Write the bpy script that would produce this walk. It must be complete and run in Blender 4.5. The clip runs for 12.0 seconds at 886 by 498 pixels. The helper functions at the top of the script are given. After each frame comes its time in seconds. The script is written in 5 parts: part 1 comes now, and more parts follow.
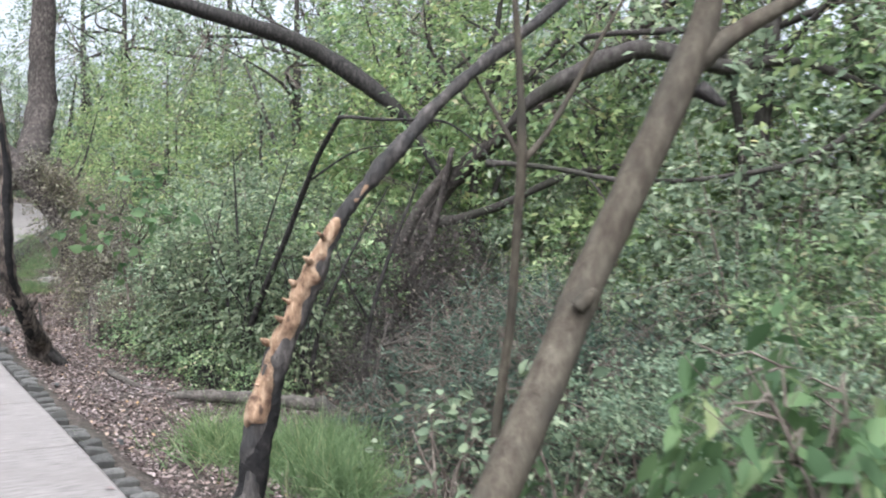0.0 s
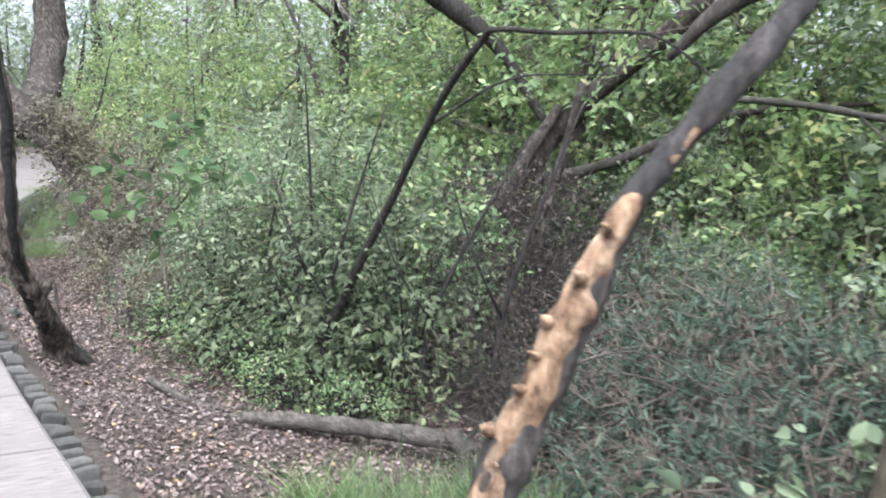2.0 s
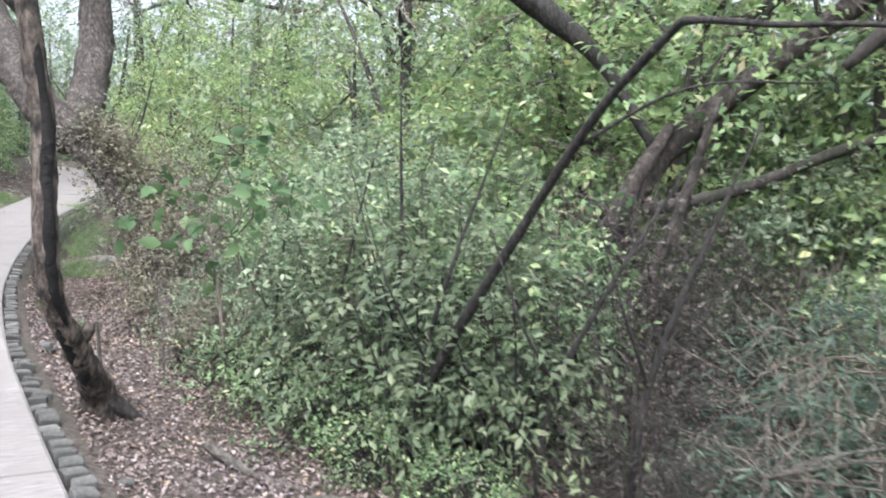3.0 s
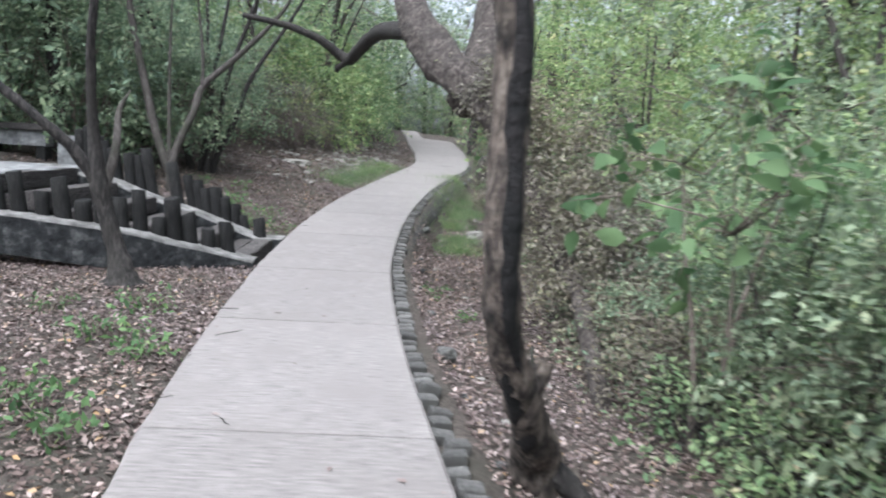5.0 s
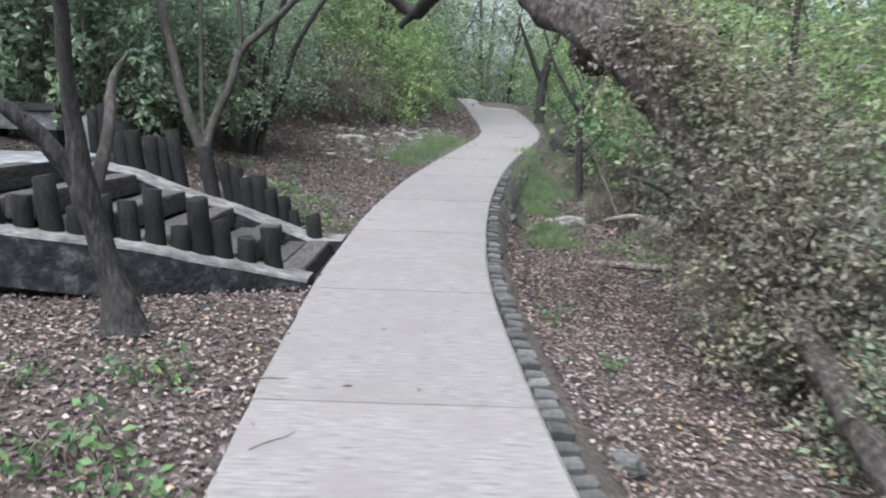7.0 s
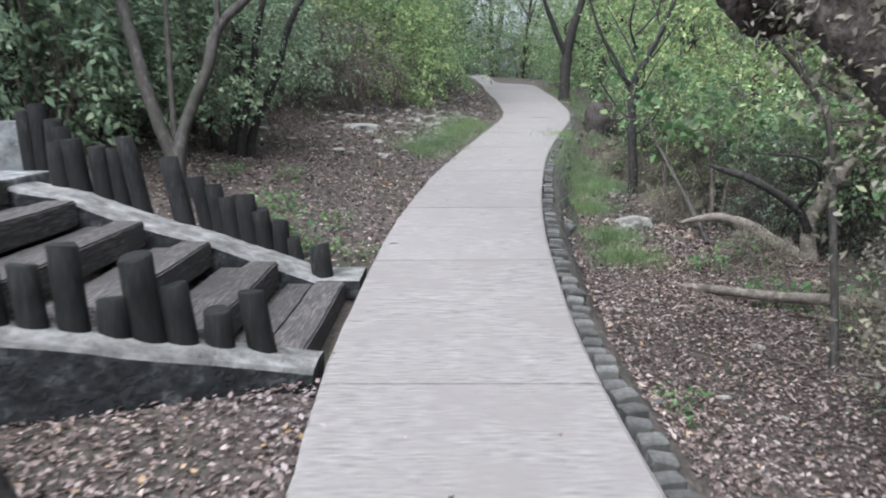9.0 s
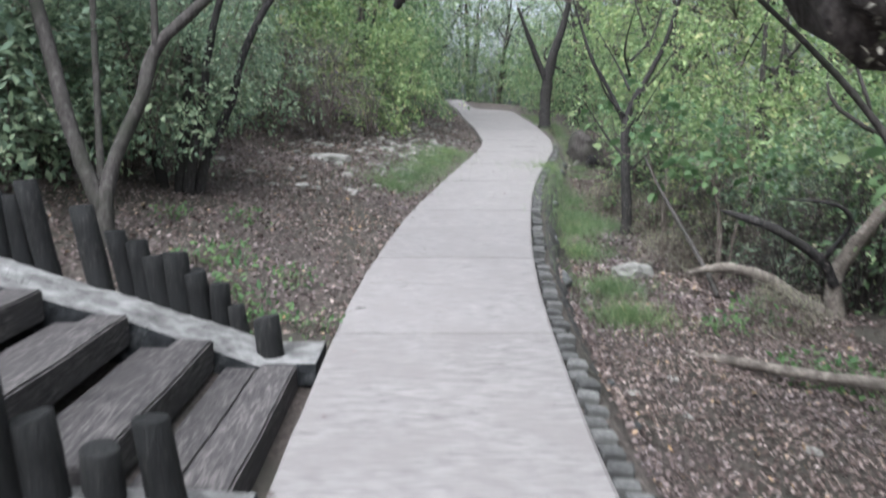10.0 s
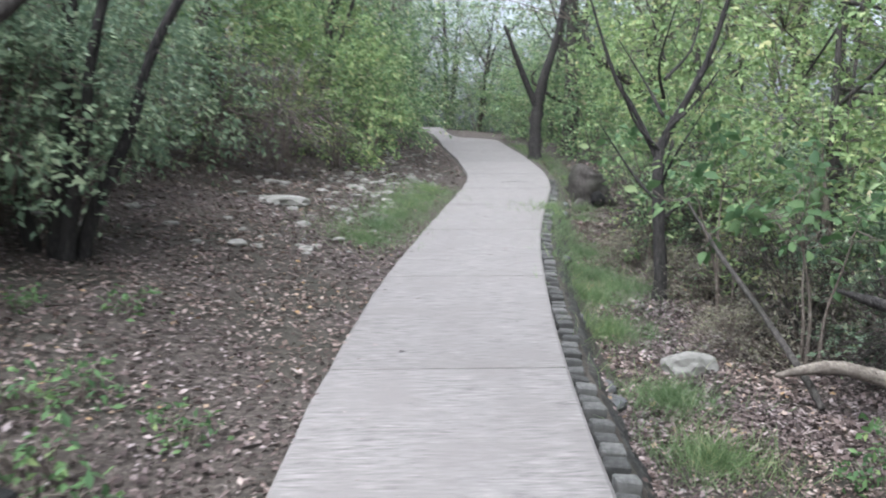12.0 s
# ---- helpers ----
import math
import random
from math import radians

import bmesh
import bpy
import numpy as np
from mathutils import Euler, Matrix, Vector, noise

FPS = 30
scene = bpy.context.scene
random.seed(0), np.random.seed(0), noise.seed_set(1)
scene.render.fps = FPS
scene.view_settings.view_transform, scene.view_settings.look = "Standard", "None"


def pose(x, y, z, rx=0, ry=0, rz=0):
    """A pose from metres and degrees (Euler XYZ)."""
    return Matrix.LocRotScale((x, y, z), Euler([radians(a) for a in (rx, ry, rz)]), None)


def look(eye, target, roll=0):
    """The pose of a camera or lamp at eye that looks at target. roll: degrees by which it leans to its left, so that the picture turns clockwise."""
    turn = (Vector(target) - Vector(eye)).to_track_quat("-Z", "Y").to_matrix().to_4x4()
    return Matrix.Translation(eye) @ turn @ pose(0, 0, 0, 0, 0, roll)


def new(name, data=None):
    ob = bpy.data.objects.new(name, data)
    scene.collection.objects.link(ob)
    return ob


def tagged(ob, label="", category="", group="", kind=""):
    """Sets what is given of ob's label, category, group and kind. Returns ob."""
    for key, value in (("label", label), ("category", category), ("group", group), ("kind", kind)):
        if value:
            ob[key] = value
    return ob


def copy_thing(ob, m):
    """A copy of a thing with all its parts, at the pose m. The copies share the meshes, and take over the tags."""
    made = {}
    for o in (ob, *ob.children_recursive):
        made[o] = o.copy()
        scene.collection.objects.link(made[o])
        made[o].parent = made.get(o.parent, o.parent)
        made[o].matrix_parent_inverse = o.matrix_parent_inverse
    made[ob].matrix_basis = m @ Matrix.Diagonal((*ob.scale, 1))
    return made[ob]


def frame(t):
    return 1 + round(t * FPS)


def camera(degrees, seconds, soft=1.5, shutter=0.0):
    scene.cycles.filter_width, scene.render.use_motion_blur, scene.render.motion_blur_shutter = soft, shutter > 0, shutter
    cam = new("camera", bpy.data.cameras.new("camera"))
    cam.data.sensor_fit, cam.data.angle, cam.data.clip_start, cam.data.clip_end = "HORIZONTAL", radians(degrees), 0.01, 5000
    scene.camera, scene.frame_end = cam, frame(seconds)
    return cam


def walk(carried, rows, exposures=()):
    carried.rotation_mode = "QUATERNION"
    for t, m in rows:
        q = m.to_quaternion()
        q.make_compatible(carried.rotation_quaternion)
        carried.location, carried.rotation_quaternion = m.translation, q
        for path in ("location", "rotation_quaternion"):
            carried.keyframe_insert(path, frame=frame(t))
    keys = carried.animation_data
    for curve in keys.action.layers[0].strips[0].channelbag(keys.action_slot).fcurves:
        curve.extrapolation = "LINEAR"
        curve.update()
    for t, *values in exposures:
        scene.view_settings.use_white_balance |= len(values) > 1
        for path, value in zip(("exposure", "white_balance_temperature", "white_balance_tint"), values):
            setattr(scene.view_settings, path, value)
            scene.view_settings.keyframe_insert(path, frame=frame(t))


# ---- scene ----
cam = camera(57.6, 12.0, soft=1.9, shutter=0.5)
PATH = [
    (0, (0.11, -6.22, 1.446), (1.098, -4.483, 1.364), 1.1),
    (0.5, (0.156, -5.621, 1.468), (1.126, -3.875, 1.369), 2.4),
    (1, (0.169, -5.114, 1.471), (1.154, -3.379, 1.321), 1.4),
    (1.5, (0.226, -4.532, 1.51), (1.134, -2.758, 1.343), 1.6),
    (2, (0.226, -4.023, 1.492), (1.187, -2.282, 1.283), 1.0),
    (2.5, (0.262, -3.45, 1.503), (1.188, -1.689, 1.305), 1.3),
    (3, (0.231, -2.845, 1.53), (1.13, -1.066, 1.366), 1.9),
    (3.5, (0.209, -2.446, 1.649), (1.007, -0.627, 1.417), 0.5),
    (5.3, (-0.161, -0.069, 1.391), (-0.098, 1.913, 1.132), 3.6),
    (5.5, (-0.2, 0.16, 1.392), (-0.124, 2.139, 1.118), 2.9),
    (6, (-0.3, 0.735, 1.436), (-0.232, 2.712, 1.137), 2.3),
    (6.5, (-0.447, 1.32, 1.417), (-0.348, 3.291, 1.092), 2.0),
    (7, (-0.532, 1.936, 1.422), (-0.543, 3.907, 1.087), 1.8),
    (7.2, (-0.589, 2.181, 1.412), (-0.614, 4.151, 1.068), 1.8),
    (8.8, (-0.92, 4.026, 1.506), (-0.962, 5.99, 1.128), -0.4),
    (9, (-0.903, 4.29, 1.498), (-0.937, 6.251, 1.108), -0.4),
    (9.5, (-0.87, 4.98, 1.515), (-0.863, 6.936, 1.095), -0.2),
    (10, (-0.947, 5.541, 1.587), (-0.916, 7.512, 1.251), 0.2),
    (10.5, (-0.974, 6.238, 1.603), (-1.112, 8.222, 1.392), 0.3),
    (11, (-1.043, 6.892, 1.635), (-1.119, 8.875, 1.392), -0.3),
    (11.5, (-0.966, 7.565, 1.656), (-0.994, 9.551, 1.423), -0.4),
    (12, (-0.972, 8.233, 1.64), (-0.883, 10.213, 1.369), 0.2),
]
walk(cam, [(r[0], look(r[1], r[2], r[3])) for r in PATH], exposures=((0, 1.6, 5900, 9), (1.5, 1.85, 5850, 9), (3.7, 1.92, 5900, 9), (5.5, 1.52, 5700, 8), (12, 1.6, 5700, 8)))

# ---- light: bright overcast evening sky through the canopy ----
world = bpy.data.worlds.new("sky")
scene.world = world
world.use_nodes = True
wn = world.node_tree.nodes
wl = world.node_tree.links
sky = wn.new("ShaderNodeTexSky")
sky.sky_type = "NISHITA"
sky.sun_disc = False
sky.sun_elevation = radians(60)
sky.sun_rotation = radians(213)
sky.air_density, sky.dust_density, sky.ozone_density = 0.7, 6.0, 1.0
wn["Background"].inputs["Strength"].default_value = 0.15
cloud = wn.new("ShaderNodeHueSaturation")  # thin overcast greys the blue
cloud.inputs["Saturation"].default_value = 0.22
wl.new(sky.outputs["Color"], cloud.inputs["Color"])
wl.new(cloud.outputs["Color"], wn["Background"].inputs["Color"])
sun = new("sun", bpy.data.lights.new("sun", "SUN"))
sun.data.energy, sun.data.angle, sun.data.color = 1.5, radians(60), (1.0, 0.96, 0.9)
sun.matrix_world = look((-8, -12.3, 25.4), (0, 0, 0))


# ---- materials ----
def ramp(nt, fac, stops):
    r = nt.nodes.new("ShaderNodeValToRGB")
    e = r.color_ramp.elements
    while len(e) < len(stops):
        e.new(0.5)
    for k, (p, c) in enumerate(stops):
        e[k].position, e[k].color = p, (*c, 1)
    nt.links.new(fac, r.inputs["Fac"])
    return r.outputs["Color"]


def noise_tex(nt, scale, detail=6.0, stretch=None, rough=0.6, coord="Object"):
    tc = nt.nodes.new("ShaderNodeTexCoord")
    n = nt.nodes.new("ShaderNodeTexNoise")
    n.inputs["Scale"].default_value, n.inputs["Detail"].default_value, n.inputs["Roughness"].default_value = scale, detail, rough
    src = tc.outputs[coord]
    if stretch:
        mp = nt.nodes.new("ShaderNodeMapping")
        mp.inputs["Scale"].default_value = stretch
        nt.links.new(src, mp.inputs["Vector"])
        src = mp.outputs["Vector"]
    nt.links.new(src, n.inputs["Vector"])
    return n.outputs["Fac"]


def mix(nt, fac, a, b, mode="MIX"):
    m = nt.nodes.new("ShaderNodeMix")
    m.data_type, m.blend_type = "RGBA", mode
    if isinstance(fac, float):
        m.inputs["Factor"].default_value = fac
    else:
        nt.links.new(fac, m.inputs["Factor"])
    for sock, v in ((m.inputs[6], a), (m.inputs[7], b)):
        if isinstance(v, tuple):
            sock.default_value = (*v, 1)
        else:
            nt.links.new(v, sock)
    return m.outputs[2]


def surface(name, stops, scale, rough=0.85, bump=0.4, bump_scale=None, stretch=None, stain=None, stain_scale=0.8, dist=0.02, per_piece=0.0):
    """Two scales of noise: grain by the ramp, and larger stains."""
    m = bpy.data.materials.new(name)
    m.use_nodes = True
    nt = m.node_tree
    b = nt.nodes["Principled BSDF"]
    b.inputs["Roughness"].default_value = rough
    b.inputs["Specular IOR Level"].default_value = 0.25
    col = ramp(nt, noise_tex(nt, scale, 8, stretch), stops)
    if stain:
        f = noise_tex(nt, stain_scale, 4)
        r = nt.nodes.new("ShaderNodeMapRange")
        r.inputs["From Min"].default_value, r.inputs["From Max"].default_value = 0.45, 0.68
        nt.links.new(f, r.inputs["Value"])
        col = mix(nt, r.outputs["Result"], col, stain)
    if per_piece:
        oi = nt.nodes.new("ShaderNodeObjectInfo")
        hs = nt.nodes.new("ShaderNodeHueSaturation")
        mr = nt.nodes.new("ShaderNodeMapRange")
        mr.inputs["To Min"].default_value, mr.inputs["To Max"].default_value = 1 - per_piece, 1 + per_piece
        nt.links.new(oi.outputs["Random"], mr.inputs["Value"])
        nt.links.new(mr.outputs["Result"], hs.inputs["Value"])
        nt.links.new(col, hs.inputs["Color"])
        col = hs.outputs["Color"]
    nt.links.new(col, b.inputs["Base Color"])
    bp = nt.nodes.new("ShaderNodeBump")
    bp.inputs["Strength"].default_value, bp.inputs["Distance"].default_value = bump, dist
    nt.links.new(noise_tex(nt, bump_scale or scale * 1.5, 8, stretch), bp.inputs["Height"])
    nt.links.new(bp.outputs["Normal"], b.inputs["Normal"])
    return m


def leaf_mat(name, stops, rough=0.74, through_light=0.5, gain=1.75):
    """Leaves: a colour for each leaf, some light passing through."""
    m = bpy.data.materials.new(name)
    m.use_nodes = True
    nt = m.node_tree
    b = nt.nodes["Principled BSDF"]
    g = nt.nodes.new("ShaderNodeNewGeometry")
    col = ramp(nt, g.outputs["Random Per Island"], [(p, (c[0] * gain * 1.06, c[1] * gain * 0.97, c[2] * gain * 1.2)) for p, c in stops])
    big = ramp(nt, noise_tex(nt, 0.9, 3), [(0.3, (0.78, 0.82, 0.82)), (0.7, (1.2, 1.18, 1.0))])
    col = mix(nt, 1.0, col, big, "MULTIPLY")
    nt.links.new(col, b.inputs["Base Color"])
    b.inputs["Roughness"].default_value = rough
    b.inputs["Specular IOR Level"].default_value = 0.35
    tr = nt.nodes.new("ShaderNodeBsdfTranslucent")
    nt.links.new(col, tr.inputs["Color"])
    ms = nt.nodes.new("ShaderNodeMixShader")
    ms.inputs["Fac"].default_value = through_light
    nt.links.new(b.outputs["BSDF"], ms.inputs[1])
    nt.links.new(tr.outputs["BSDF"], ms.inputs[2])
    nt.links.new(ms.outputs["Shader"], nt.nodes["Material Output"].inputs["Surface"])
    return m


SOIL = surface("soil_with_leaf_mould", [(0.3, (0.03, 0.025, 0.021)), (0.5, (0.062, 0.05, 0.043)), (0.7, (0.115, 0.097, 0.085))], 28, 0.95, 0.8, 45, stain=(0.046, 0.042, 0.033), stain_scale=0.9, dist=0.03)
CONCRETE = surface("broomed_concrete", [(0.3, (0.088, 0.08, 0.076)), (0.42, (0.147, 0.134, 0.128)), (0.55, (0.183, 0.168, 0.16)), (0.74, (0.262, 0.241, 0.23))], 9, 0.9, 0.7, 22, stretch=(0.8, 6.0, 1.0), stain=(0.157, 0.142, 0.135), stain_scale=1.7, dist=0.008, per_piece=0.05)
OLD_CONCRETE = surface("weathered_concrete", [(0.3, (0.064, 0.064, 0.064)), (0.5, (0.166, 0.166, 0.166)), (0.68, (0.319, 0.319, 0.319))], 7, 0.92, 0.5, 18, stain=(0.102, 0.102, 0.102), stain_scale=1.6)
DARK_CONCRETE = surface("blackened_concrete", [(0.3, (0.04, 0.042, 0.045)), (0.6, (0.09, 0.092, 0.095)), (0.75, (0.2, 0.2, 0.2))], 7, 0.92, 0.5, 18, stain=(0.05, 0.052, 0.055), stain_scale=1.2)
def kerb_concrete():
    """Concrete dark on its upright faces and paler on its top, by face direction."""
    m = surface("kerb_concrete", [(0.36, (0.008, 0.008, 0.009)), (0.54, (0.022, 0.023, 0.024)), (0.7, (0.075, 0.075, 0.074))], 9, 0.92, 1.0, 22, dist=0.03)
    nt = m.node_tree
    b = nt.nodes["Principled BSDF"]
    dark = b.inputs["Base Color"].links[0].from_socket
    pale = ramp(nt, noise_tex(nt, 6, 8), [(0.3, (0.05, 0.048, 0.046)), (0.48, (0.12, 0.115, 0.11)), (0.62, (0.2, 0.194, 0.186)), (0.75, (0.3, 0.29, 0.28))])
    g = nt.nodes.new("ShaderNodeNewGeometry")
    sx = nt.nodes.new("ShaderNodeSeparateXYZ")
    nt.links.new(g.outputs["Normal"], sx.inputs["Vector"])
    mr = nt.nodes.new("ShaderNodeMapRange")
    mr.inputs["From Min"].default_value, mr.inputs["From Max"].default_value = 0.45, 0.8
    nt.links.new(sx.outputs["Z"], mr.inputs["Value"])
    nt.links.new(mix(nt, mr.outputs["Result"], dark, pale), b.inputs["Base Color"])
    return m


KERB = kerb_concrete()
HAUNCH = surface("sooty_mortar", [(0.3, (0.012, 0.012, 0.012)), (0.5, (0.034, 0.033, 0.031)), (0.72, (0.085, 0.08, 0.074))], 16, 0.95, 1.0, 30, stain=(0.05, 0.045, 0.036), stain_scale=2.2, dist=0.03)
TIMBER = surface("weathered_timber", [(0.3, (0.014, 0.013, 0.013)), (0.5, (0.044, 0.039, 0.038)), (0.7, (0.11, 0.099, 0.093))], 7, 0.85, 0.6, 9, stretch=(9.0, 1.0, 9.0), stain=(0.039, 0.035, 0.034), stain_scale=2.0, dist=0.012, per_piece=0.2)
POST = surface("dark_post_wood", [(0.3, (0.003, 0.003, 0.003)), (0.55, (0.009, 0.0085, 0.008)), (0.78, (0.034, 0.031, 0.029))], 9, 0.85, 0.7, 12, stretch=(6.0, 6.0, 1.0), stain=(0.009, 0.009, 0.009), stain_scale=2.0, dist=0.012, per_piece=0.35)
BRICK = surface("dark_edging_stone", [(0.3, (0.032, 0.031, 0.03)), (0.5, (0.082, 0.079, 0.075)), (0.72, (0.15, 0.145, 0.135))], 14, 0.9, 0.6, 30, stain=(0.037, 0.036, 0.032), stain_scale=3.0, per_piece=0.4)
STONE = surface("pale_limestone", [(0.3, (0.120, 0.114, 0.102)), (0.5, (0.216, 0.204, 0.186)), (0.72, (0.330, 0.318, 0.294))], 6, 0.9, 0.7, 16, stain=(0.120, 0.114, 0.102), stain_scale=3, per_piece=0.25)
DARK_STONE = surface("dark_rock", [(0.3, (0.03, 0.03, 0.03)), (0.5, (0.08, 0.08, 0.078)), (0.72, (0.17, 0.165, 0.16))], 8, 0.9, 0.8, 18, stain=(0.05, 0.05, 0.05), stain_scale=3, per_piece=0.3)
BARK_BROWN = surface("smooth_brown_bark", [(0.3, (0.033, 0.025, 0.019)), (0.5, (0.061, 0.051, 0.038)), (0.72, (0.097, 0.085, 0.065))], 12, 0.9, 0.7, 22, stretch=(2.0, 2.0, 0.7), stain=(0.038, 0.034, 0.027), stain_scale=3.0)
BARK_DARK = surface("dark_rough_bark", [(0.3, (0.010, 0.009, 0.009)), (0.5, (0.029, 0.026, 0.025)), (0.72, (0.078, 0.069, 0.064))], 16, 0.92, 1.0, 26, stretch=(2.2, 2.2, 0.6), stain=(0.031, 0.028, 0.025), stain_scale=2.5, dist=0.03)
BARK_GREY = surface("grey_bark", [(0.3, (0.027, 0.024, 0.022)), (0.5, (0.052, 0.045, 0.041)), (0.72, (0.091, 0.082, 0.075))], 14, 0.92, 0.8, 24, stretch=(2.0, 2.0, 0.6), stain=(0.031, 0.031, 0.023), stain_scale=2.5, dist=0.025)
BARK_OAK = surface("rough_oak_bark", [(0.32, (0.014, 0.012, 0.011)), (0.46, (0.048, 0.039, 0.035)), (0.6, (0.095, 0.08, 0.072)), (0.76, (0.16, 0.145, 0.13))], 15, 0.93, 1.0, 26, stretch=(2.0, 1.2, 1.0), stain=(0.03, 0.026, 0.023), stain_scale=4.0, dist=0.04)
BARK_MIXED = surface("flaking_bark", [(0.33, (0.012, 0.010, 0.010)), (0.45, (0.058, 0.046, 0.040)), (0.58, (0.138, 0.112, 0.092)), (0.75, (0.207, 0.179, 0.156))], 13, 0.92, 1.0, 24, stretch=(2.2, 2.2, 0.8), stain=(0.017, 0.016, 0.014), stain_scale=7.0, dist=0.035)
BARE_WOOD = surface("bare_orange_wood", [(0.32, (0.064, 0.040, 0.029)), (0.44, (0.248, 0.156, 0.098)), (0.58, (0.368, 0.255, 0.171)), (0.74, (0.478, 0.369, 0.273))], 10, 0.8, 1.0, 18, stretch=(2.4, 2.4, 0.9), stain=(0.075, 0.042, 0.028), stain_scale=11.0, dist=0.03)
CHARRED = surface("charred_bark", [(0.3, (0.020, 0.020, 0.020)), (0.5, (0.060, 0.053, 0.049)), (0.75, (0.170, 0.148, 0.140))], 14, 0.9, 1.0, 24, stretch=(2.0, 2.0, 0.6), stain=(0.034, 0.033, 0.033), stain_scale=3.0, dist=0.03)
# Black for charred and rotten wood; also paints shade in cleft and hollow.
CHAR_ROT_SHADE = surface("black_char_rot_and_shade", [(0.35, (0.006, 0.006, 0.006)), (0.6, (0.016, 0.014, 0.014)), (0.8, (0.05, 0.045, 0.042))], 12, 0.95, 1.0, 24, stain=(0.008, 0.008, 0.008), stain_scale=5.0, dist=0.03)
DEAD_WOOD = surface("grey_dead_wood", [(0.3, (0.083, 0.071, 0.058)), (0.5, (0.166, 0.140, 0.118)), (0.72, (0.268, 0.235, 0.204))], 12, 0.9, 0.8, 22, stretch=(3.0, 1.0, 3.0), stain=(0.076, 0.064, 0.054), stain_scale=4.0)
LOG_WOOD = surface("dull_grey_log_wood", [(0.3, (0.036, 0.031, 0.027)), (0.5, (0.088, 0.077, 0.067)), (0.72, (0.165, 0.147, 0.13))], 12, 0.9, 1.0, 22, stretch=(3.0, 1.0, 3.0), stain=(0.045, 0.04, 0.035), stain_scale=4.0, dist=0.03)
TWIG = surface("brown_twig", [(0.3, (0.06, 0.048, 0.04)), (0.6, (0.15, 0.125, 0.105)), (0.8, (0.26, 0.23, 0.2))], 14, 0.9, 0.4, 30)

LEAF_MID = leaf_mat("mid_green_leaf", [(0.0, (0.05, 0.085, 0.038)), (0.35, (0.085, 0.14, 0.06)), (0.7, (0.13, 0.19, 0.085)), (0.93, (0.2, 0.26, 0.12)), (1.0, (0.24, 0.21, 0.13))])
LEAF_PALE = leaf_mat("pale_grey_green_leaf", [(0.0, (0.058, 0.086, 0.050)), (0.4, (0.094, 0.133, 0.076)), (0.8, (0.148, 0.195, 0.112)), (1.0, (0.218, 0.257, 0.158))])
LEAF_DARK = leaf_mat("dark_green_leaf", [(0.0, (0.041, 0.062, 0.037)), (0.5, (0.071, 0.105, 0.060)), (0.85, (0.112, 0.150, 0.084)), (1.0, (0.153, 0.190, 0.112))], gain=2.35)
LEAF_YELLOW = leaf_mat("yellow_green_leaf", [(0.0, (0.085, 0.14, 0.05)), (0.5, (0.135, 0.2, 0.078)), (0.9, (0.2, 0.265, 0.11)), (1.0, (0.28, 0.29, 0.13))], gain=1.55)
LEAF_BROAD = leaf_mat("broad_green_leaf", [(0.0, (0.05, 0.1, 0.04)), (0.5, (0.085, 0.15, 0.058)), (0.9, (0.13, 0.21, 0.085)), (1.0, (0.212, 0.266, 0.111))], gain=1.1)
LEAF_WEED = leaf_mat("fresh_weed_leaf", [(0.0, (0.06, 0.12, 0.045)), (0.5, (0.095, 0.18, 0.065)), (0.9, (0.14, 0.24, 0.085)), (1.0, (0.22, 0.29, 0.11))], gain=1.1)
LEAF_DRY = leaf_mat("dry_grey_leaf", [(0.0, (0.059, 0.056, 0.040)), (0.4, (0.106, 0.102, 0.069)), (0.8, (0.151, 0.145, 0.102)), (1.0, (0.138, 0.162, 0.078))], through_light=0.3, gain=1.35)
LITTER = leaf_mat("fallen_leaf", [(0.0, (0.036, 0.027, 0.021)), (0.3, (0.08, 0.061, 0.048)), (0.58, (0.15, 0.12, 0.096)), (0.84, (0.235, 0.2, 0.165)), (0.96, (0.34, 0.305, 0.255)), (1.0, (0.29, 0.2, 0.085))], rough=0.85, through_light=0.1, gain=0.86)
LEAF_FRONT = leaf_mat("grey_green_lance_leaf", [(0.0, (0.06, 0.085, 0.045)), (0.4, (0.1, 0.14, 0.072)), (0.8, (0.16, 0.205, 0.11)), (1.0, (0.19, 0.23, 0.13))], gain=1.1)
GRASS = leaf_mat("grass_blade", [(0.0, (0.085, 0.145, 0.055)), (0.5, (0.14, 0.22, 0.09)), (0.9, (0.2, 0.29, 0.13)), (1.0, (0.3, 0.33, 0.17))], gain=1.0)


# ---- the lie of the land ----
def interp(y, ys, vs):
    return float(np.interp(y, ys, vs))


def smooth(v, a, b):
    u = min(1.0, max(0.0, (v - a) / (b - a)))
    return u * u * (3 - 2 * u)


def spline(y, ys, vs):
    """Soft interpolation: the mean of a few nearby linear readings."""
    return sum(interp(y + d, ys, vs) for d in (-0.8, -0.4, 0.0, 0.4, 0.8)) / 5


def path_z(y):
    return spline(y, [-60, 8.5, 12, 16, 25, 33, 35.5, 40, 46, 52, 90], [0, 0, 0.14, 0.36, 0.83, 1.42, 1.64, 1.77, 2.18, 2.3, 2.0])


def path_right(y):
    return spline(y, [-40, -9, -2, -0.4, 1.5, 3, 5, 7.5, 9, 11.7, 13.8, 15.7, 17.4, 19.2, 23.6, 26, 30, 35, 35.8, 36.8, 40, 46, 50], [4.5, 1.5, 0.74, 0.56, 0.32, 0.17, -0.02, -0.14, -0.17, -0.07, 0.1, 0.33, 0.56, 0.88, 1.8, 2.1, 2.2, 2.07, 1.95, 0.98, 0.82, 0.62, 0.4])


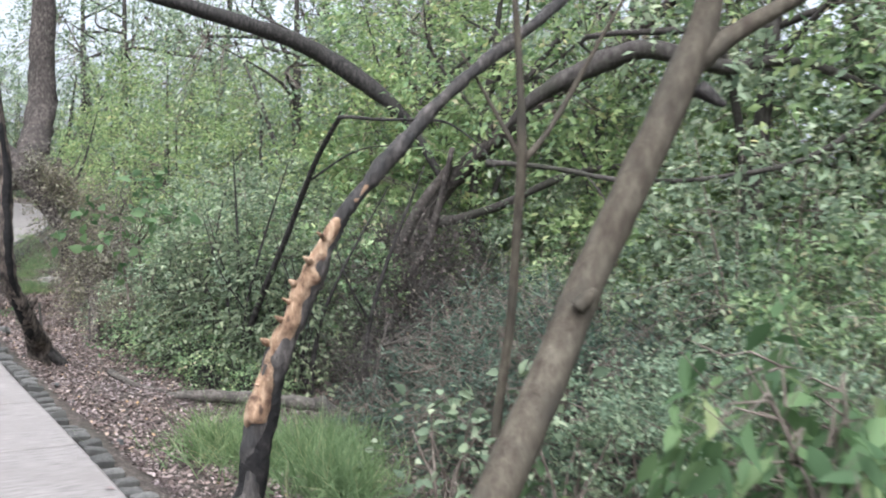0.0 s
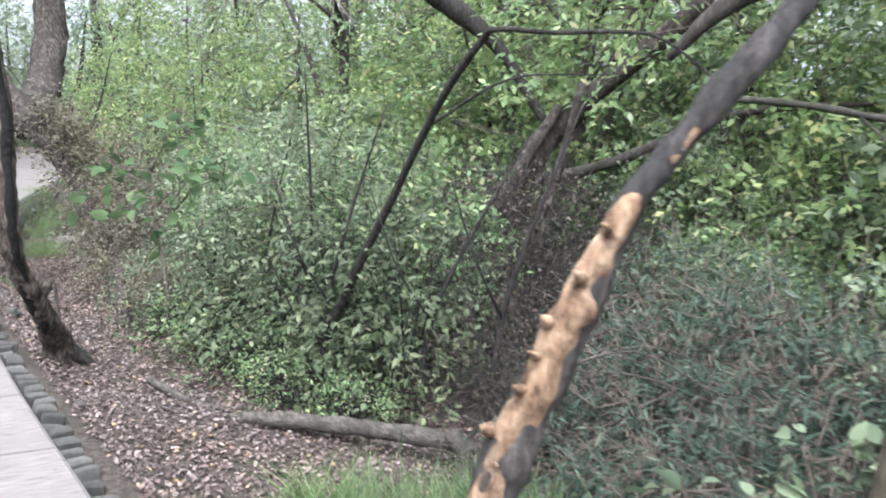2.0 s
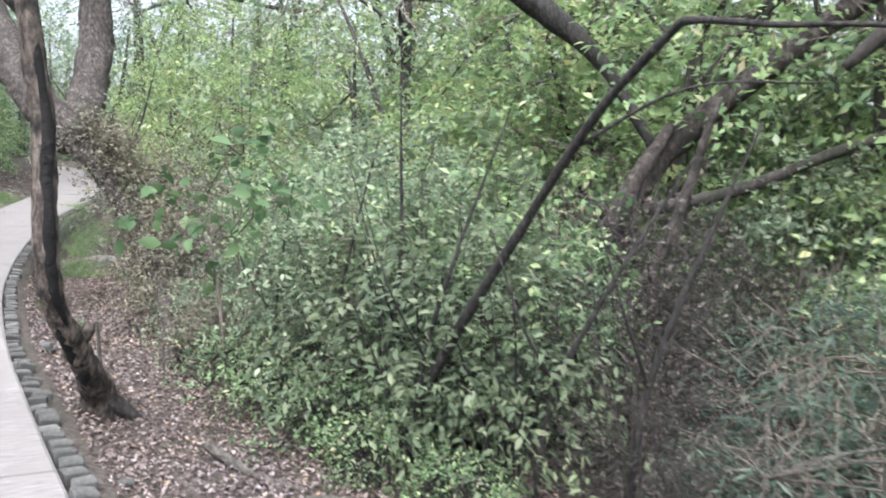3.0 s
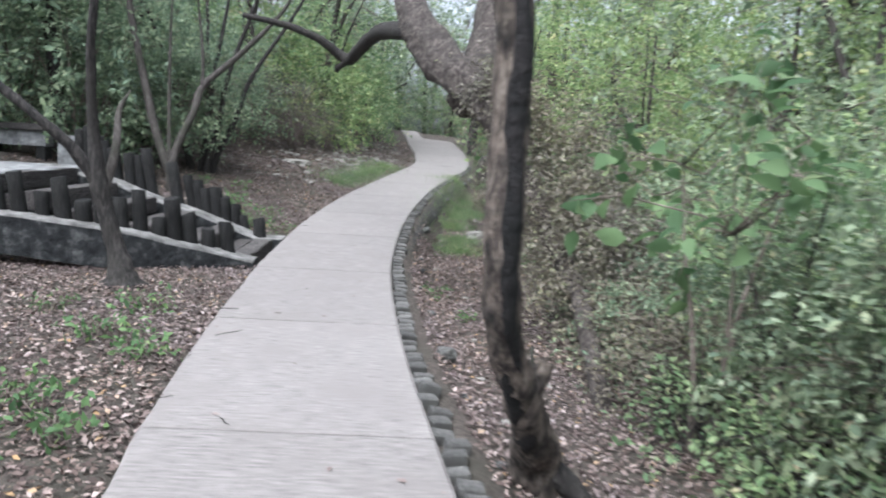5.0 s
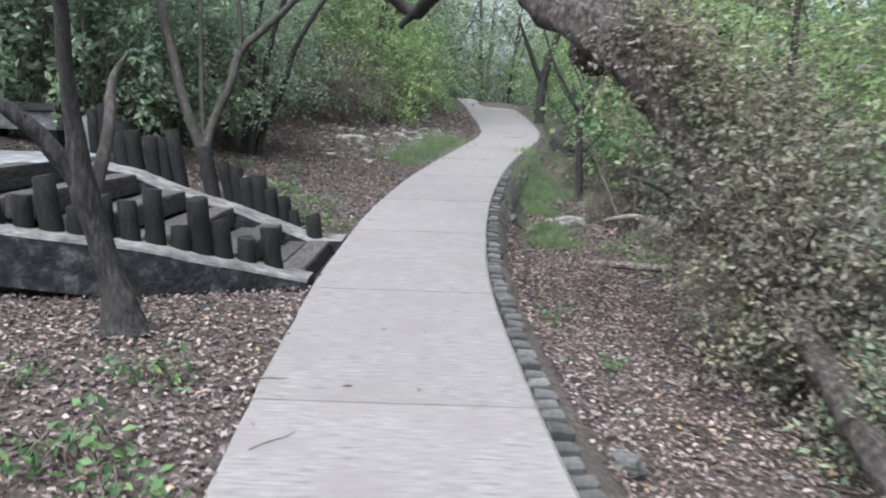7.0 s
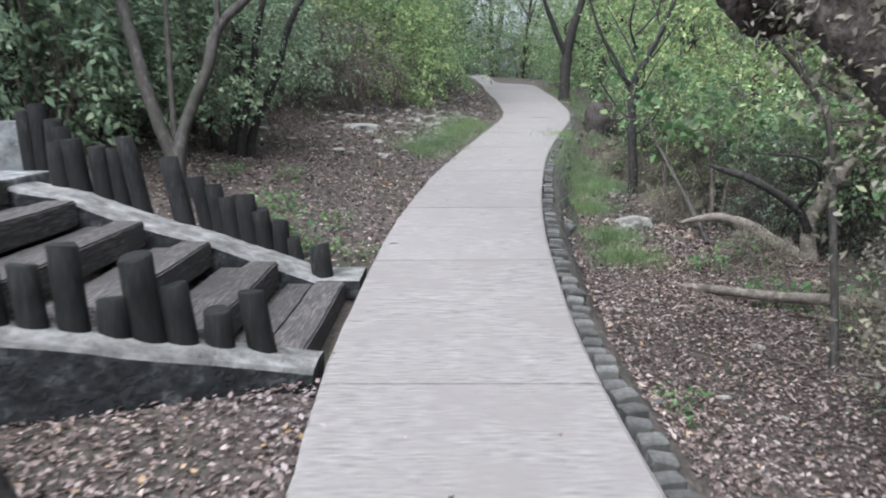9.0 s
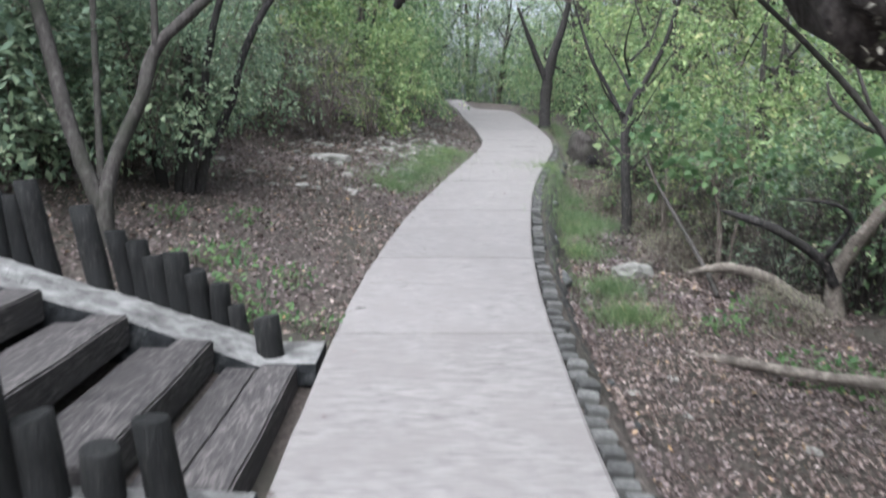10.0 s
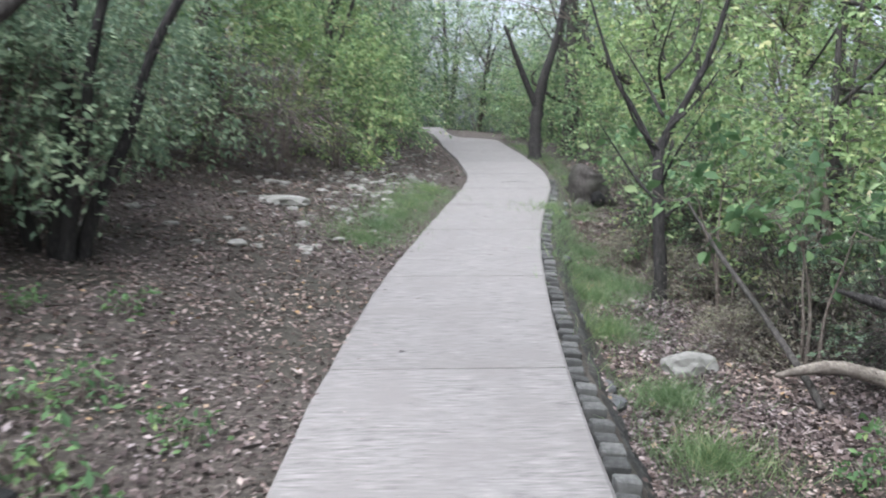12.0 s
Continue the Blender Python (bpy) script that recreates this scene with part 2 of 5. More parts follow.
def path_left(y):
    return spline(y, [-40, -9, -2, 2.85, 3.6, 5.3, 7.4, 8.3, 11.1, 12.7, 14.9, 16, 19, 23.8, 25.5, 29, 33, 36, 40, 46, 50], [3.0, 0.08, -0.68, -1.22, -1.31, -1.46, -1.57, -1.64, -1.6, -1.53, -1.29, -1.16, -0.67, 0.15, 0.35, 0.32, 0.12, 0.05, 0.03, -0.3, -0.6])


def ground_z(x, y):
    xr, xl, z = path_right(y), path_left(y), path_z(y)
    n = 0.05 * noise.noise((x * 0.7, y * 0.7, 0)) + 0.02 * noise.noise((x * 2.9, y * 2.9, 4))
    if x > (xl + xr) / 2:
        s = x - xr
        drop = interp(y, [-30, 4, 7, 11, 15, 19, 24, 30], [0.14, 0.15, 0.22, 0.4, 0.55, 0.5, 0.3, 0.1])
        g = z - 0.06 - drop * smooth(s, 0.1, 0.55) + n * smooth(s, 0.1, 0.7)
        g += -0.12 * smooth(s, 0.8, 3.0) + 0.5 * smooth(s, 6, 14) + 1.5 * smooth(s, 14, 40)
        if s < 0.1:
            g = z - 0.09
        return g
    s = xl - x
    if s < 0:
        return z - 0.09
    bank = smooth(y, 10.2, 12.0)
    g = z - 0.035 + n * smooth(s, 0.1, 0.8)
    g += bank * (0.3 * smooth(s, 0.1, 1.8) + 0.55 * smooth(s, 1.4, 5.5)) + (1 - bank) * 0.1 * smooth(s, 0.5, 4)
    g += 0.7 * smooth(s, 4.5, 12) + 1.6 * smooth(s, 10, 35)
    if 8.3 < y < 10.9 and s < 4:
        g = min(g, 0.2 * s - 0.16)
    return g


# ---- mesh helpers ----
class Build:
    """Collects vertices and faces of one mesh."""

    def __init__(self):
        self.v, self.f, self.count = [], [], 0

    def add(self, verts, faces):
        self.v.append(np.asarray(verts, dtype=np.float32).reshape(-1, 3))
        self.f.extend([tuple(i + self.count for i in f) for f in faces])
        self.count += len(self.v[-1])

    def mesh(self, name, material, soft=True):
        me = bpy.data.meshes.new(name)
        me.from_pydata(np.concatenate(self.v).tolist(), [], self.f)
        me.materials.append(material)
        if soft:
            me.polygons.foreach_set("use_smooth", [True] * len(me.polygons))
        me.update()
        return me


def part(name, data, parent=None, label="", material=None, soft=True):
    """One mesh object, from a Build, a bmesh or a mesh, under a thing or a part."""
    if isinstance(data, Build):
        data = data.mesh(name, material, soft)
    elif isinstance(data, bmesh.types.BMesh):
        me = bpy.data.meshes.new(name)
        data.to_mesh(me)
        data.free()
        me.materials.append(material)
        data = me
    ob = new(name, data)
    if parent:
        ob.parent = parent
    return tagged(ob, label)


def thing(name, place=(0, 0, 0), label="", category="", group="", kind=""):
    ob = new(name)
    ob.location = place
    return tagged(ob, label, category, group, kind)


def curve_points(points, steps):
    """Catmull-Rom through points, with radii carried as a fourth number."""
    p = np.array(points, dtype=float)
    p = np.vstack([2 * p[0] - p[1], p, 2 * p[-1] - p[-2]])
    out = []
    for i in range(1, len(p) - 2):
        for k in range(steps):
            t = k / steps
            a, b, c, d = p[i - 1], p[i], p[i + 1], p[i + 2]
            out.append(0.5 * (2 * b + (c - a) * t + (2 * a - 5 * b + 4 * c - d) * t * t + (3 * b - a - 3 * c + d) * t ** 3))
    out.append(p[-2])
    return np.array(out)


def tube(build, points, sides=8, steps=4, rough=0.0, seed=0, origin=(0, 0, 0)):
    """A tapered limb through points (x, y, z, radius), uneven by rough."""
    q = curve_points(points, steps)
    q[:, :3] -= np.array(origin)
    n = len(q)
    tangent = np.gradient(q[:, :3], axis=0)
    tangent /= np.linalg.norm(tangent, axis=1)[:, None] + 1e-9
    ref = np.array((0.0, 0.0, 1.0)) if abs(tangent[0][2]) < 0.8 else np.array((1.0, 0.0, 0.0))
    verts = []
    u = np.cross(tangent[0], ref)
    for i in range(n):
        u = u - tangent[i] * np.dot(u, tangent[i])
        u /= np.linalg.norm(u) + 1e-9
        w = np.cross(tangent[i], u)
        for k in range(sides):
            a = 2 * math.pi * k / sides
            d = math.cos(a) * u + math.sin(a) * w
            r = max(q[i, 3], 0.001)
            if rough:
                c = q[i, :3] + d * r
                r *= 1 + rough * noise.noise((c[0] * 9 + seed, c[1] * 9, c[2] * 5)) + 0.6 * rough * noise.noise((c[0] * 24, c[1] * 24 + seed, c[2] * 14))
            verts.append(q[i, :3] + d * r)
    faces = []
    for i in range(n - 1):
        for k in range(sides):
            a, b = i * sides + k, i * sides + (k + 1) % sides
            faces.append((a, b, b + sides, a + sides))
    faces.append(tuple(range(sides - 1, -1, -1)))
    faces.append(tuple((n - 1) * sides + k for k in range(sides)))
    build.add(verts, faces)


SMALL_LEAF = (np.array([(0, 0, 0), (-0.24, 0.45, 0.07), (0, 1, -0.05), (0.24, 0.45, 0.07)]), [(0, 3, 2), (0, 2, 1)])
BROAD_LEAF = (np.array([(0, 0, 0), (-0.27, 0.28, 0.07), (-0.26, 0.6, 0.04), (0, 1, -0.2), (0.26, 0.6, 0.04), (0.27, 0.28, 0.07), (0, 0.45, -0.02)]),
              [(0, 5, 6), (5, 4, 6), (4, 3, 6), (3, 2, 6), (2, 1, 6), (1, 0, 6)])
DROOP_LEAF = (np.array([(0, 0, 0), (-0.19, 0.3, 0.05), (-0.17, 0.65, 0.0), (0, 1, -0.16), (0.17, 0.65, 0.0), (0.19, 0.3, 0.05), (0, 0.45, -0.04)]), BROAD_LEAF[1])
BLADE = (np.array([(-0.01, 0, 0), (0.01, 0, 0), (0.009, 0.55, 0.0), (-0.009, 0.55, 0.0), (0.0, 1, -0.34)]), [(0, 1, 2, 3), (3, 2, 4)])


def leaves_mesh(name, places, along, size, shape, material, rng, flat=0.6):
    """Many leaves: each at a place, its midrib along a way, its face turned mostly up."""
    base, faces = shape
    n = len(places)
    y = along / (np.linalg.norm(along, axis=1)[:, None] + 1e-9)
    up = rng.normal(0, 1 - flat, (n, 3)) + np.array((0, 0, flat))
    x = np.cross(y, up)
    x /= np.linalg.norm(x, axis=1)[:, None] + 1e-9
    z = np.cross(x, y)
    s = size[:, None, None]
    v = places[:, None, :] + s * (base[None, :, 0, None] * x[:, None, :] + base[None, :, 1, None] * y[:, None, :] + base[None, :, 2, None] * z[:, None, :])
    k = len(base)
    me = bpy.data.meshes.new(name)
    me.vertices.add(n * k)
    me.vertices.foreach_set("co", v.reshape(-1).astype(np.float32))
    idx = [i for f in faces for i in f]
    lens = [len(f) for f in faces]
    loops = (np.array(idx)[None, :] + (np.arange(n) * k)[:, None]).reshape(-1)
    me.loops.add(len(loops))
    me.loops.foreach_set("vertex_index", loops.astype(np.int32))
    starts = (np.concatenate([[0], np.cumsum(lens)[:-1]])[None, :] + (np.arange(n) * len(idx))[:, None]).reshape(-1)
    me.polygons.add(n * len(faces))
    me.polygons.foreach_set("loop_start", starts.astype(np.int32))
    me.materials.append(material)
    me.update(calc_edges=True)
    me.validate()
    return me


def sprays(tips, ways, per, reach, size, rng, droop=0.3, fern=False):
    """Leaves set along a short spray at each tip. Returns places, ways, sizes."""
    n = len(tips)
    w = ways / (np.linalg.norm(ways, axis=1)[:, None] + 1e-9)
    t = np.tile(np.linspace(0.05, 1, per), n)
    tip = np.repeat(tips, per, axis=0)
    way = np.repeat(w, per, axis=0)
    side = np.cross(way, rng.normal(0, 0.5, (n * per, 3)) + np.array((0, 0, 1.0)))
    side /= np.linalg.norm(side, axis=1)[:, None] + 1e-9
    side *= np.tile(np.where(np.arange(per) % 2, 1, -1), n)[:, None]
    spread = 0.0 if fern else 0.05
    places = tip + way * (t * reach)[:, None] + rng.normal(0, spread, (n * per, 3))
    places[:, 2] -= droop * reach * t ** 2
    along = side * 0.9 + way * 0.6 + rng.normal(0, 0.35, (n * per, 3))
    along[:, 2] -= droop * 0.6
    return places, along, size * rng.uniform(0.6, 1.25, n * per)


def blob_tips(n, rx, ry, rz, centre, rng, hollow=0.35):
    """Tips spread in an uneven ellipsoid, with gaps."""
    d = rng.normal(0, 1, (n * 3, 3))
    d /= np.linalg.norm(d, axis=1)[:, None]
    r = hollow + (1 - hollow) * rng.random(n * 3) ** 0.6
    p = d * r[:, None]
    p[:, :2] *= (1 + 0.9 * np.clip(-p[:, 2], 0, 1))[:, None]
    keep = np.array([noise.noise(Vector(q) * 2.3 + Vector((centre[0], centre[1], n))) > -0.12 for q in p])
    p, d = p[keep][:n], d[keep][:n]
    lump = 1 + 0.25 * np.array([noise.noise(Vector(q) * 1.6 + Vector((n, 0, centre[2]))) for q in d])
    return p * lump[:, None] * np.array((rx, ry, rz)) + np.array(centre), d


def shrub(name, rng, width, height, tips, per, leaf, material, label, shape=SMALL_LEAF, low=0.02, stems=6, reach=0.3, droop=0.3, twig_every=1, bark=None):
    """A many-stemmed shrub: stems, twigs to the sprays, and leaves."""
    top = thing(name, (0, 0, 0), label, "shrub")
    c = (0, 0, height * (0.5 + low / 2))
    t, d = blob_tips(tips, width / 2, width / 2, height * (0.5 - low / 2), c, rng)
    ways = d + np.array((0, 0, 0.25)) + rng.normal(0, 0.4, t.shape)
    wood = Build()
    heads = []
    for k in range(stems):
        a = 2 * math.pi * (k + rng.random() * 0.7) / stems
        r = width * 0.5 * rng.uniform(0.25, 0.75)
        h = height * rng.uniform(0.6, 0.95)
        pts = [(0.08 * math.cos(a), 0.08 * math.sin(a), -0.15, 0.012 + 0.005 * height), (r * 0.35 * math.cos(a + 0.3), r * 0.35 * math.sin(a + 0.3), h * 0.35, 0.009 + 0.003 * height),
               (r * 0.7 * math.cos(a), r * 0.7 * math.sin(a), h * 0.7, 0.008), (r * math.cos(a - 0.2), r * math.sin(a - 0.2), h, 0.004)]
        tube(wood, pts, 6, 3, 0.2, k)
        heads.append(curve_points(pts, 4)[3:, :3])
    heads = np.concatenate(heads)
    for i in range(0, len(t), twig_every):
        j = np.argmin(np.linalg.norm(heads - t[i], axis=1))
        mid = (heads[j] + t[i]) / 2 + rng.normal(0, 0.06, 3)
        w = ways[i] / np.linalg.norm(ways[i])
        tip = t[i] + w * reach
        tube(wood, [(*heads[j], 0.006), (*mid, 0.005), (*t[i], 0.004), (*tip, 0.0015)], 3, 1)
    tagged(part("branchwork", wood, top, "", bark or TWIG), kind="stuff")
    pl, al, si = sprays(t, ways, per, reach, leaf, rng, droop)
    tagged(part("foliage", leaves_mesh("foliage", pl, al, si, shape, material, rng), top), kind="stuff")
    return top


def tree(name, rng, height, trunk_r, crown_w, crown_low, tips, per, leaf, material, label, bark=None, lean=0.1, limbs=7):
    """A tree: tapered trunk, limbs to the crown, sprays of leaves."""
    top = thing(name, (0, 0, 0), label, "tree")
    wood = Build()
    lx, ly = rng.normal(0, lean, 2) * height
    spine = [(0, 0, -0.25, trunk_r * 1.5), (0.02 * lx, 0, 0.25, trunk_r * 1.05), (0.3 * lx, 0.2 * ly, height * 0.35, trunk_r * 0.8), (0.7 * lx, 0.7 * ly, height * 0.68, trunk_r * 0.5), (lx, ly, height * 0.95, 0.02)]
    tube(wood, spine, 9, 4, 0.15, height)
    part("trunk", wood, top, "", bark or BARK_GREY)
    q = curve_points(spine, 6)
    c = (0.7 * lx, 0.7 * ly, crown_low + (height - crown_low) * 0.55)
    t, d = blob_tips(tips, crown_w / 2, crown_w / 2, (height - crown_low) * 0.5, c, rng)
    heads = [q[len(q) // 2:, :3]]
    for k in range(limbs):
        b = q[int(len(q) * rng.uniform(0.35, 0.8))]
        e = t[rng.integers(len(t))]
        m = (b[:3] + e) / 2 + rng.normal(0, 0.1 * crown_w, 3) * np.array((1, 1, 0.5))
        limb = Build()
        pts = [(*b[:3], b[3] * 0.6), (*m, b[3] * 0.35 + 0.004), (*e, 0.008)]
        tube(limb, pts, 6, 4, 0.15, k)
        part("limb", limb, top, "", bark or BARK_GREY)
        heads.append(curve_points(pts, 5)[3:, :3])
    heads = np.concatenate(heads)
    ways = d + np.array((0, 0, 0.1)) + rng.normal(0, 0.5, t.shape)
    twigs = Build()
    for i in range(0, len(t), 2):
        j = np.argmin(np.linalg.norm(heads - t[i], axis=1))
        mid = (heads[j] + t[i]) / 2 + rng.normal(0, 0.1, 3)
        tube(twigs, [(*heads[j], 0.012), (*mid, 0.008), (*t[i], 0.004)], 3, 1)
    tagged(part("twigwork", twigs, top, "", TWIG), kind="stuff")
    pl, al, si = sprays(t, ways, per, 0.55, leaf, rng, 0.35)
    pl += rng.normal(0, 0.08, pl.shape)
    tagged(part("crown", leaves_mesh("crown", pl, al, si, SMALL_LEAF, material, rng), top), kind="stuff")
    return top


# ---- ground ----
def axis(stops):
    out = []
    for (a, b, n) in stops:
        out += list(np.linspace(a, b, n, endpoint=False))
    return out + [stops[-1][1]]


gx = axis([(-420, -60, 8), (-60, -12, 24), (-12, -5, 24), (-5, 5, 110), (5, 12, 28), (12, 60, 24), (60, 420, 8)])
gy = axis([(-420, -40, 8), (-40, -10, 20), (-10, 27, 230), (27, 60, 50), (60, 420, 8)])
gb = Build()
gb.add([(x, y, ground_z(x, y)) for y in gy for x in gx], [(j * len(gx) + i, j * len(gx) + i + 1, (j + 1) * len(gx) + i + 1, (j + 1) * len(gx) + i) for j in range(len(gy) - 1) for i in range(len(gx) - 1)])
tagged(part("ground", gb, None, "brown woodland soil strewn with dead leaves", SOIL), category="ground", kind="structure")

# concrete footpath: slabs with open joints
footpath = thing("footpath", label="pale grey broomed concrete footpath winding through the wood", category="path", kind="structure")
JOINTS = [-12.0, -9.4, -6.9, -4.3, -2.3, -0.86, 0.47, 1.6, 3.3, 5.72, 8.23, 10.87, 13.16, 15.78, 18.5, 20.9, 23.2, 25.8, 28.5, 31.5, 34.5, 38, 42, 46]
for a, b in zip(JOINTS, JOINTS[1:]):
    ys = np.linspace(a + 0.009, b - 0.009, 9)
    sb = Build()
    rows = []
    for y in ys:
        l, r, z = path_left(y), path_right(y), path_z(y)
        l += 0.025 * noise.noise((y * 1.7, 3, 0))
        rows += [(l, y, z - 0.12), (l, y, z - 0.012), (l + 0.02, y, z)] + [(l + (r - l) * k / 4, y, z + 0.003 * noise.noise((y, k, 1))) for k in (1, 2, 3)] + [(r - 0.02, y, z), (r, y, z - 0.012), (r, y, z - 0.12)]
    m = 9
    faces = [(j * m + i, j * m + i + 1, (j + 1) * m + i + 1, (j + 1) * m + i) for j in range(len(ys) - 1) for i in range(m - 1)]
    faces += [tuple(range(m - 1, -1, -1)), tuple((len(ys) - 1) * m + i for i in range(m))]
    sb.add(rows, faces)
    part("slab", sb, footpath, "", CONCRETE, soft=False)


# ---- timber stairway beside the path ----
def box(bm, x0, x1, y0, y1, z0, z1, bev=0.012):
    r = bmesh.ops.create_cube(bm, size=1, matrix=Matrix.Translation(((x0 + x1) / 2, (y0 + y1) / 2, (z0 + z1) / 2)) @ Matrix.Diagonal((x1 - x0, y1 - y0, z1 - z0, 1)))
    edges = list({e for v in r["verts"] for e in v.link_edges})
    if bev:
        bmesh.ops.bevel(bm, geom=edges, offset=bev, segments=2, affect="EDGES", profile=0.6)
    return r["verts"]


def ramp_beam(y0, y1, xs, tops, depth, bend=None):
    """A sloping cast kerb of uneven top along the stairs."""
    b = Build()
    rows = []
    n = 28
    for k in range(n + 1):
        x = xs[0] + (xs[-1] - xs[0]) * k / n
        z = float(np.interp(-x, [-v for v in xs], tops)) + 0.014 * noise.noise((x * 3, y0, 0))
        w = 0.015 * noise.noise((x * 2.5, y0, 7))
        if bend:
            w += float(np.interp(-x, [-v for v in xs], bend))
        rows += [(x, y0 + w, z - depth), (x, y0 + w, z - 0.02), (x, y0 + w + 0.025, z), (x, (y0 + y1) / 2 + w, z + 0.012), (x, y1 - 0.025 + w, z), (x, y1 + w, z - 0.02), (x, y1 + w, z - depth)]
    m = 7
    faces = [(j * m + i, (j + 1) * m + i, (j + 1) * m + i + 1, j * m + i + 1) for j in range(n) for i in range(m - 1)]
    faces += [tuple(range(m)), tuple(n * m + i for i in range(m - 1, -1, -1))]
    b.add(rows, faces)
    return b


rs = np.random.default_rng(5)
stairway = thing("stairway", (-1.8, 9.4, 0), "stairway of weathered timber treads between sloping concrete kerbs", "stairs")
INV = Matrix.Translation((1.8, -9.4, 0))


def stair_part(name, bm, material, label="", parent=None):
    ob = part(name, bm, parent or stairway, label, material)
    ob.data.transform(INV)
    ob.data.polygons.foreach_set("use_smooth", [False] * len(ob.data.polygons))
    return ob


def timber(bm, x0, x1, y0, y1, z0, z1):
    vs = box(bm, x0, x1, y0, y1, z0, z1, 0)
    bmesh.ops.subdivide_edges(bm, edges=[e for e in bm.edges if abs(e.verts[0].co.y - e.verts[1].co.y) > 0.5], cuts=7)
    for v in bm.verts:
        v.co.x += 0.010 * noise.noise(v.co * 2.1)
        v.co.z += 0.008 * noise.noise(v.co * 2.7 + Vector((3, 0, 0)))
    bmesh.ops.bevel(bm, geom=[e for e in bm.edges if e.calc_face_angle(0) > 0.6], offset=0.012, segments=2, affect="EDGES")


STEP_RUN, STEP_RISE = 0.51, 0.16
for k in range(6):
    xf = -1.77 - STEP_RUN * k
    zt = 0.04 + STEP_RISE * k
    bm = bmesh.new()
    timber(bm, xf - 0.235, xf, 8.63 - 0.1 * k, 10.36, zt - 0.2, zt)
    stair_part("tread_beam", bm, TIMBER)
    bm = bmesh.new()
    timber(bm, xf - 0.45, xf - 0.243, 8.65 - 0.1 * k, 10.34, zt - 0.2, zt - 0.012 - (0.03 if k else 0.0))
    stair_part("tread_beam", bm, TIMBER)
NEAR_X, NEAR_Z = [-1.66, -2.2, -2.9, -3.5, -4.5, -5.6], [0.04, 0.19, 0.37, 0.45, 0.55, 0.58]
NEAR_Y = [0.0, -0.24, -0.52, -0.66, -0.78, -0.8]
FAR_X, FAR_Z = [-1.95, -2.35, -3.0, -3.5, -4.0, -4.8], [0.02, 0.165, 0.385, 0.525, 0.72, 0.86]
stair_part("near_kerb", ramp_beam(8.3, 8.66, NEAR_X, NEAR_Z, 0.4, NEAR_Y), KERB, "sloping concrete kerb with dark sides and a pale top")
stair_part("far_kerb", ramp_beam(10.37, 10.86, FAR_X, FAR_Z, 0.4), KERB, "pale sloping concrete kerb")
bm = bmesh.new()
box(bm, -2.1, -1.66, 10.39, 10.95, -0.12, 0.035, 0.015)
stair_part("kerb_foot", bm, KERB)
bm = bmesh.new()
box(bm, -9.5, -4.35, 7.9, 11.1, 0.3, 0.84, 0.02)
stair_part("landing", bm, OLD_CONCRETE, "pale concrete landing at the head of the stairs")


def post_mesh(h, r, seed):
    bm = bmesh.new()
    bmesh.ops.create_cone(bm, cap_ends=True, segments=12, radius1=r * 1.04, radius2=r * 0.97, depth=h + 0.25, matrix=Matrix.Translation((0, 0, (h - 0.25) / 2)))
    bmesh.ops.subdivide_edges(bm, edges=[e for e in bm.edges if abs(e.verts[0].co.z - e.verts[1].co.z) > 0.1], cuts=3)
    bmesh.ops.bevel(bm, geom=[e for e in bm.edges if e.calc_face_angle(0) > 1.0], offset=0.006, segments=1, affect="EDGES")
    for v in bm.verts:
        v.co.x *= 1 + 0.10 * noise.noise(v.co * 6 + Vector((seed, 0, 0)))
        v.co.y *= 1 + 0.10 * noise.noise(v.co * 6 + Vector((0, seed, 0)))
        v.co.z += (v.co.x * 0.12 + 0.01 * noise.noise(v.co * 15)) if v.co.z > h - 0.03 else 0
    return bm


def post_row(xs, ys, bases, heights, radii, lean, name="palisade_post"):
    for k, (x, y, b, h, r) in enumerate(zip(xs, ys, bases, heights, radii)):
        bm = post_mesh(h, r, k * 3.7 + x)
        bmesh.ops.transform(bm, matrix=pose(0, 0, 0, rs.normal(0, 2.5), rs.normal(lean, 3)) @ pose(0, 0, 0, 0, 0, rs.uniform(0, 360)), verts=bm.verts)
        ob = part(name, bm, None, "", POST)
        ob.location = (x, y, b)
        for p in ob.data.polygons:
            p.use_smooth = abs(p.normal.z) < 0.6
        tagged(ob, "short dark round timber post set in the stair kerb", "post", "posts along the stairs")


near_x = [-1.95, -2.15, -2.33, -2.47, -2.62, -2.79, -2.96, -3.14, -3.32, -3.5, -3.7, -3.92, -4.12, -4.33, -4.53, -4.72, -4.9]
near_h = [0.33, 0.2, 0.3, 0.44, 0.19, 0.43, 0.31, 0.32, 0.22, 0.42, 0.25, 0.42, 0.3, 0.34, 0.26, 0.36, 0.3]
near_base = [float(np.interp(-x, [-v for v in NEAR_X], NEAR_Z)) for x in near_x]
post_row(near_x, [8.56 + float(np.interp(-x, [-v for v in NEAR_X], NEAR_Y)) for x in near_x], near_base, near_h, [0.08 + 0.007 * math.sin(7 * x) for x in near_x], -5)
far_x = [-1.97, -2.25, -2.37, -2.51, -2.63, -2.76, -2.86, -2.98, -3.18, -3.53, -3.68, -3.82, -4.0, -4.15]
far_h = [0.33, 0.2, 0.27, 0.28, 0.33, 0.26, 0.3, 0.34, 0.47, 0.56, 0.36, 0.32, 0.36, 0.3]
far_base = [-0.04, 0.09, 0.17, 0.25, 0.33, 0.38, 0.44, 0.47, 0.5, 0.58, 0.68, 0.74, 0.76, 0.8]
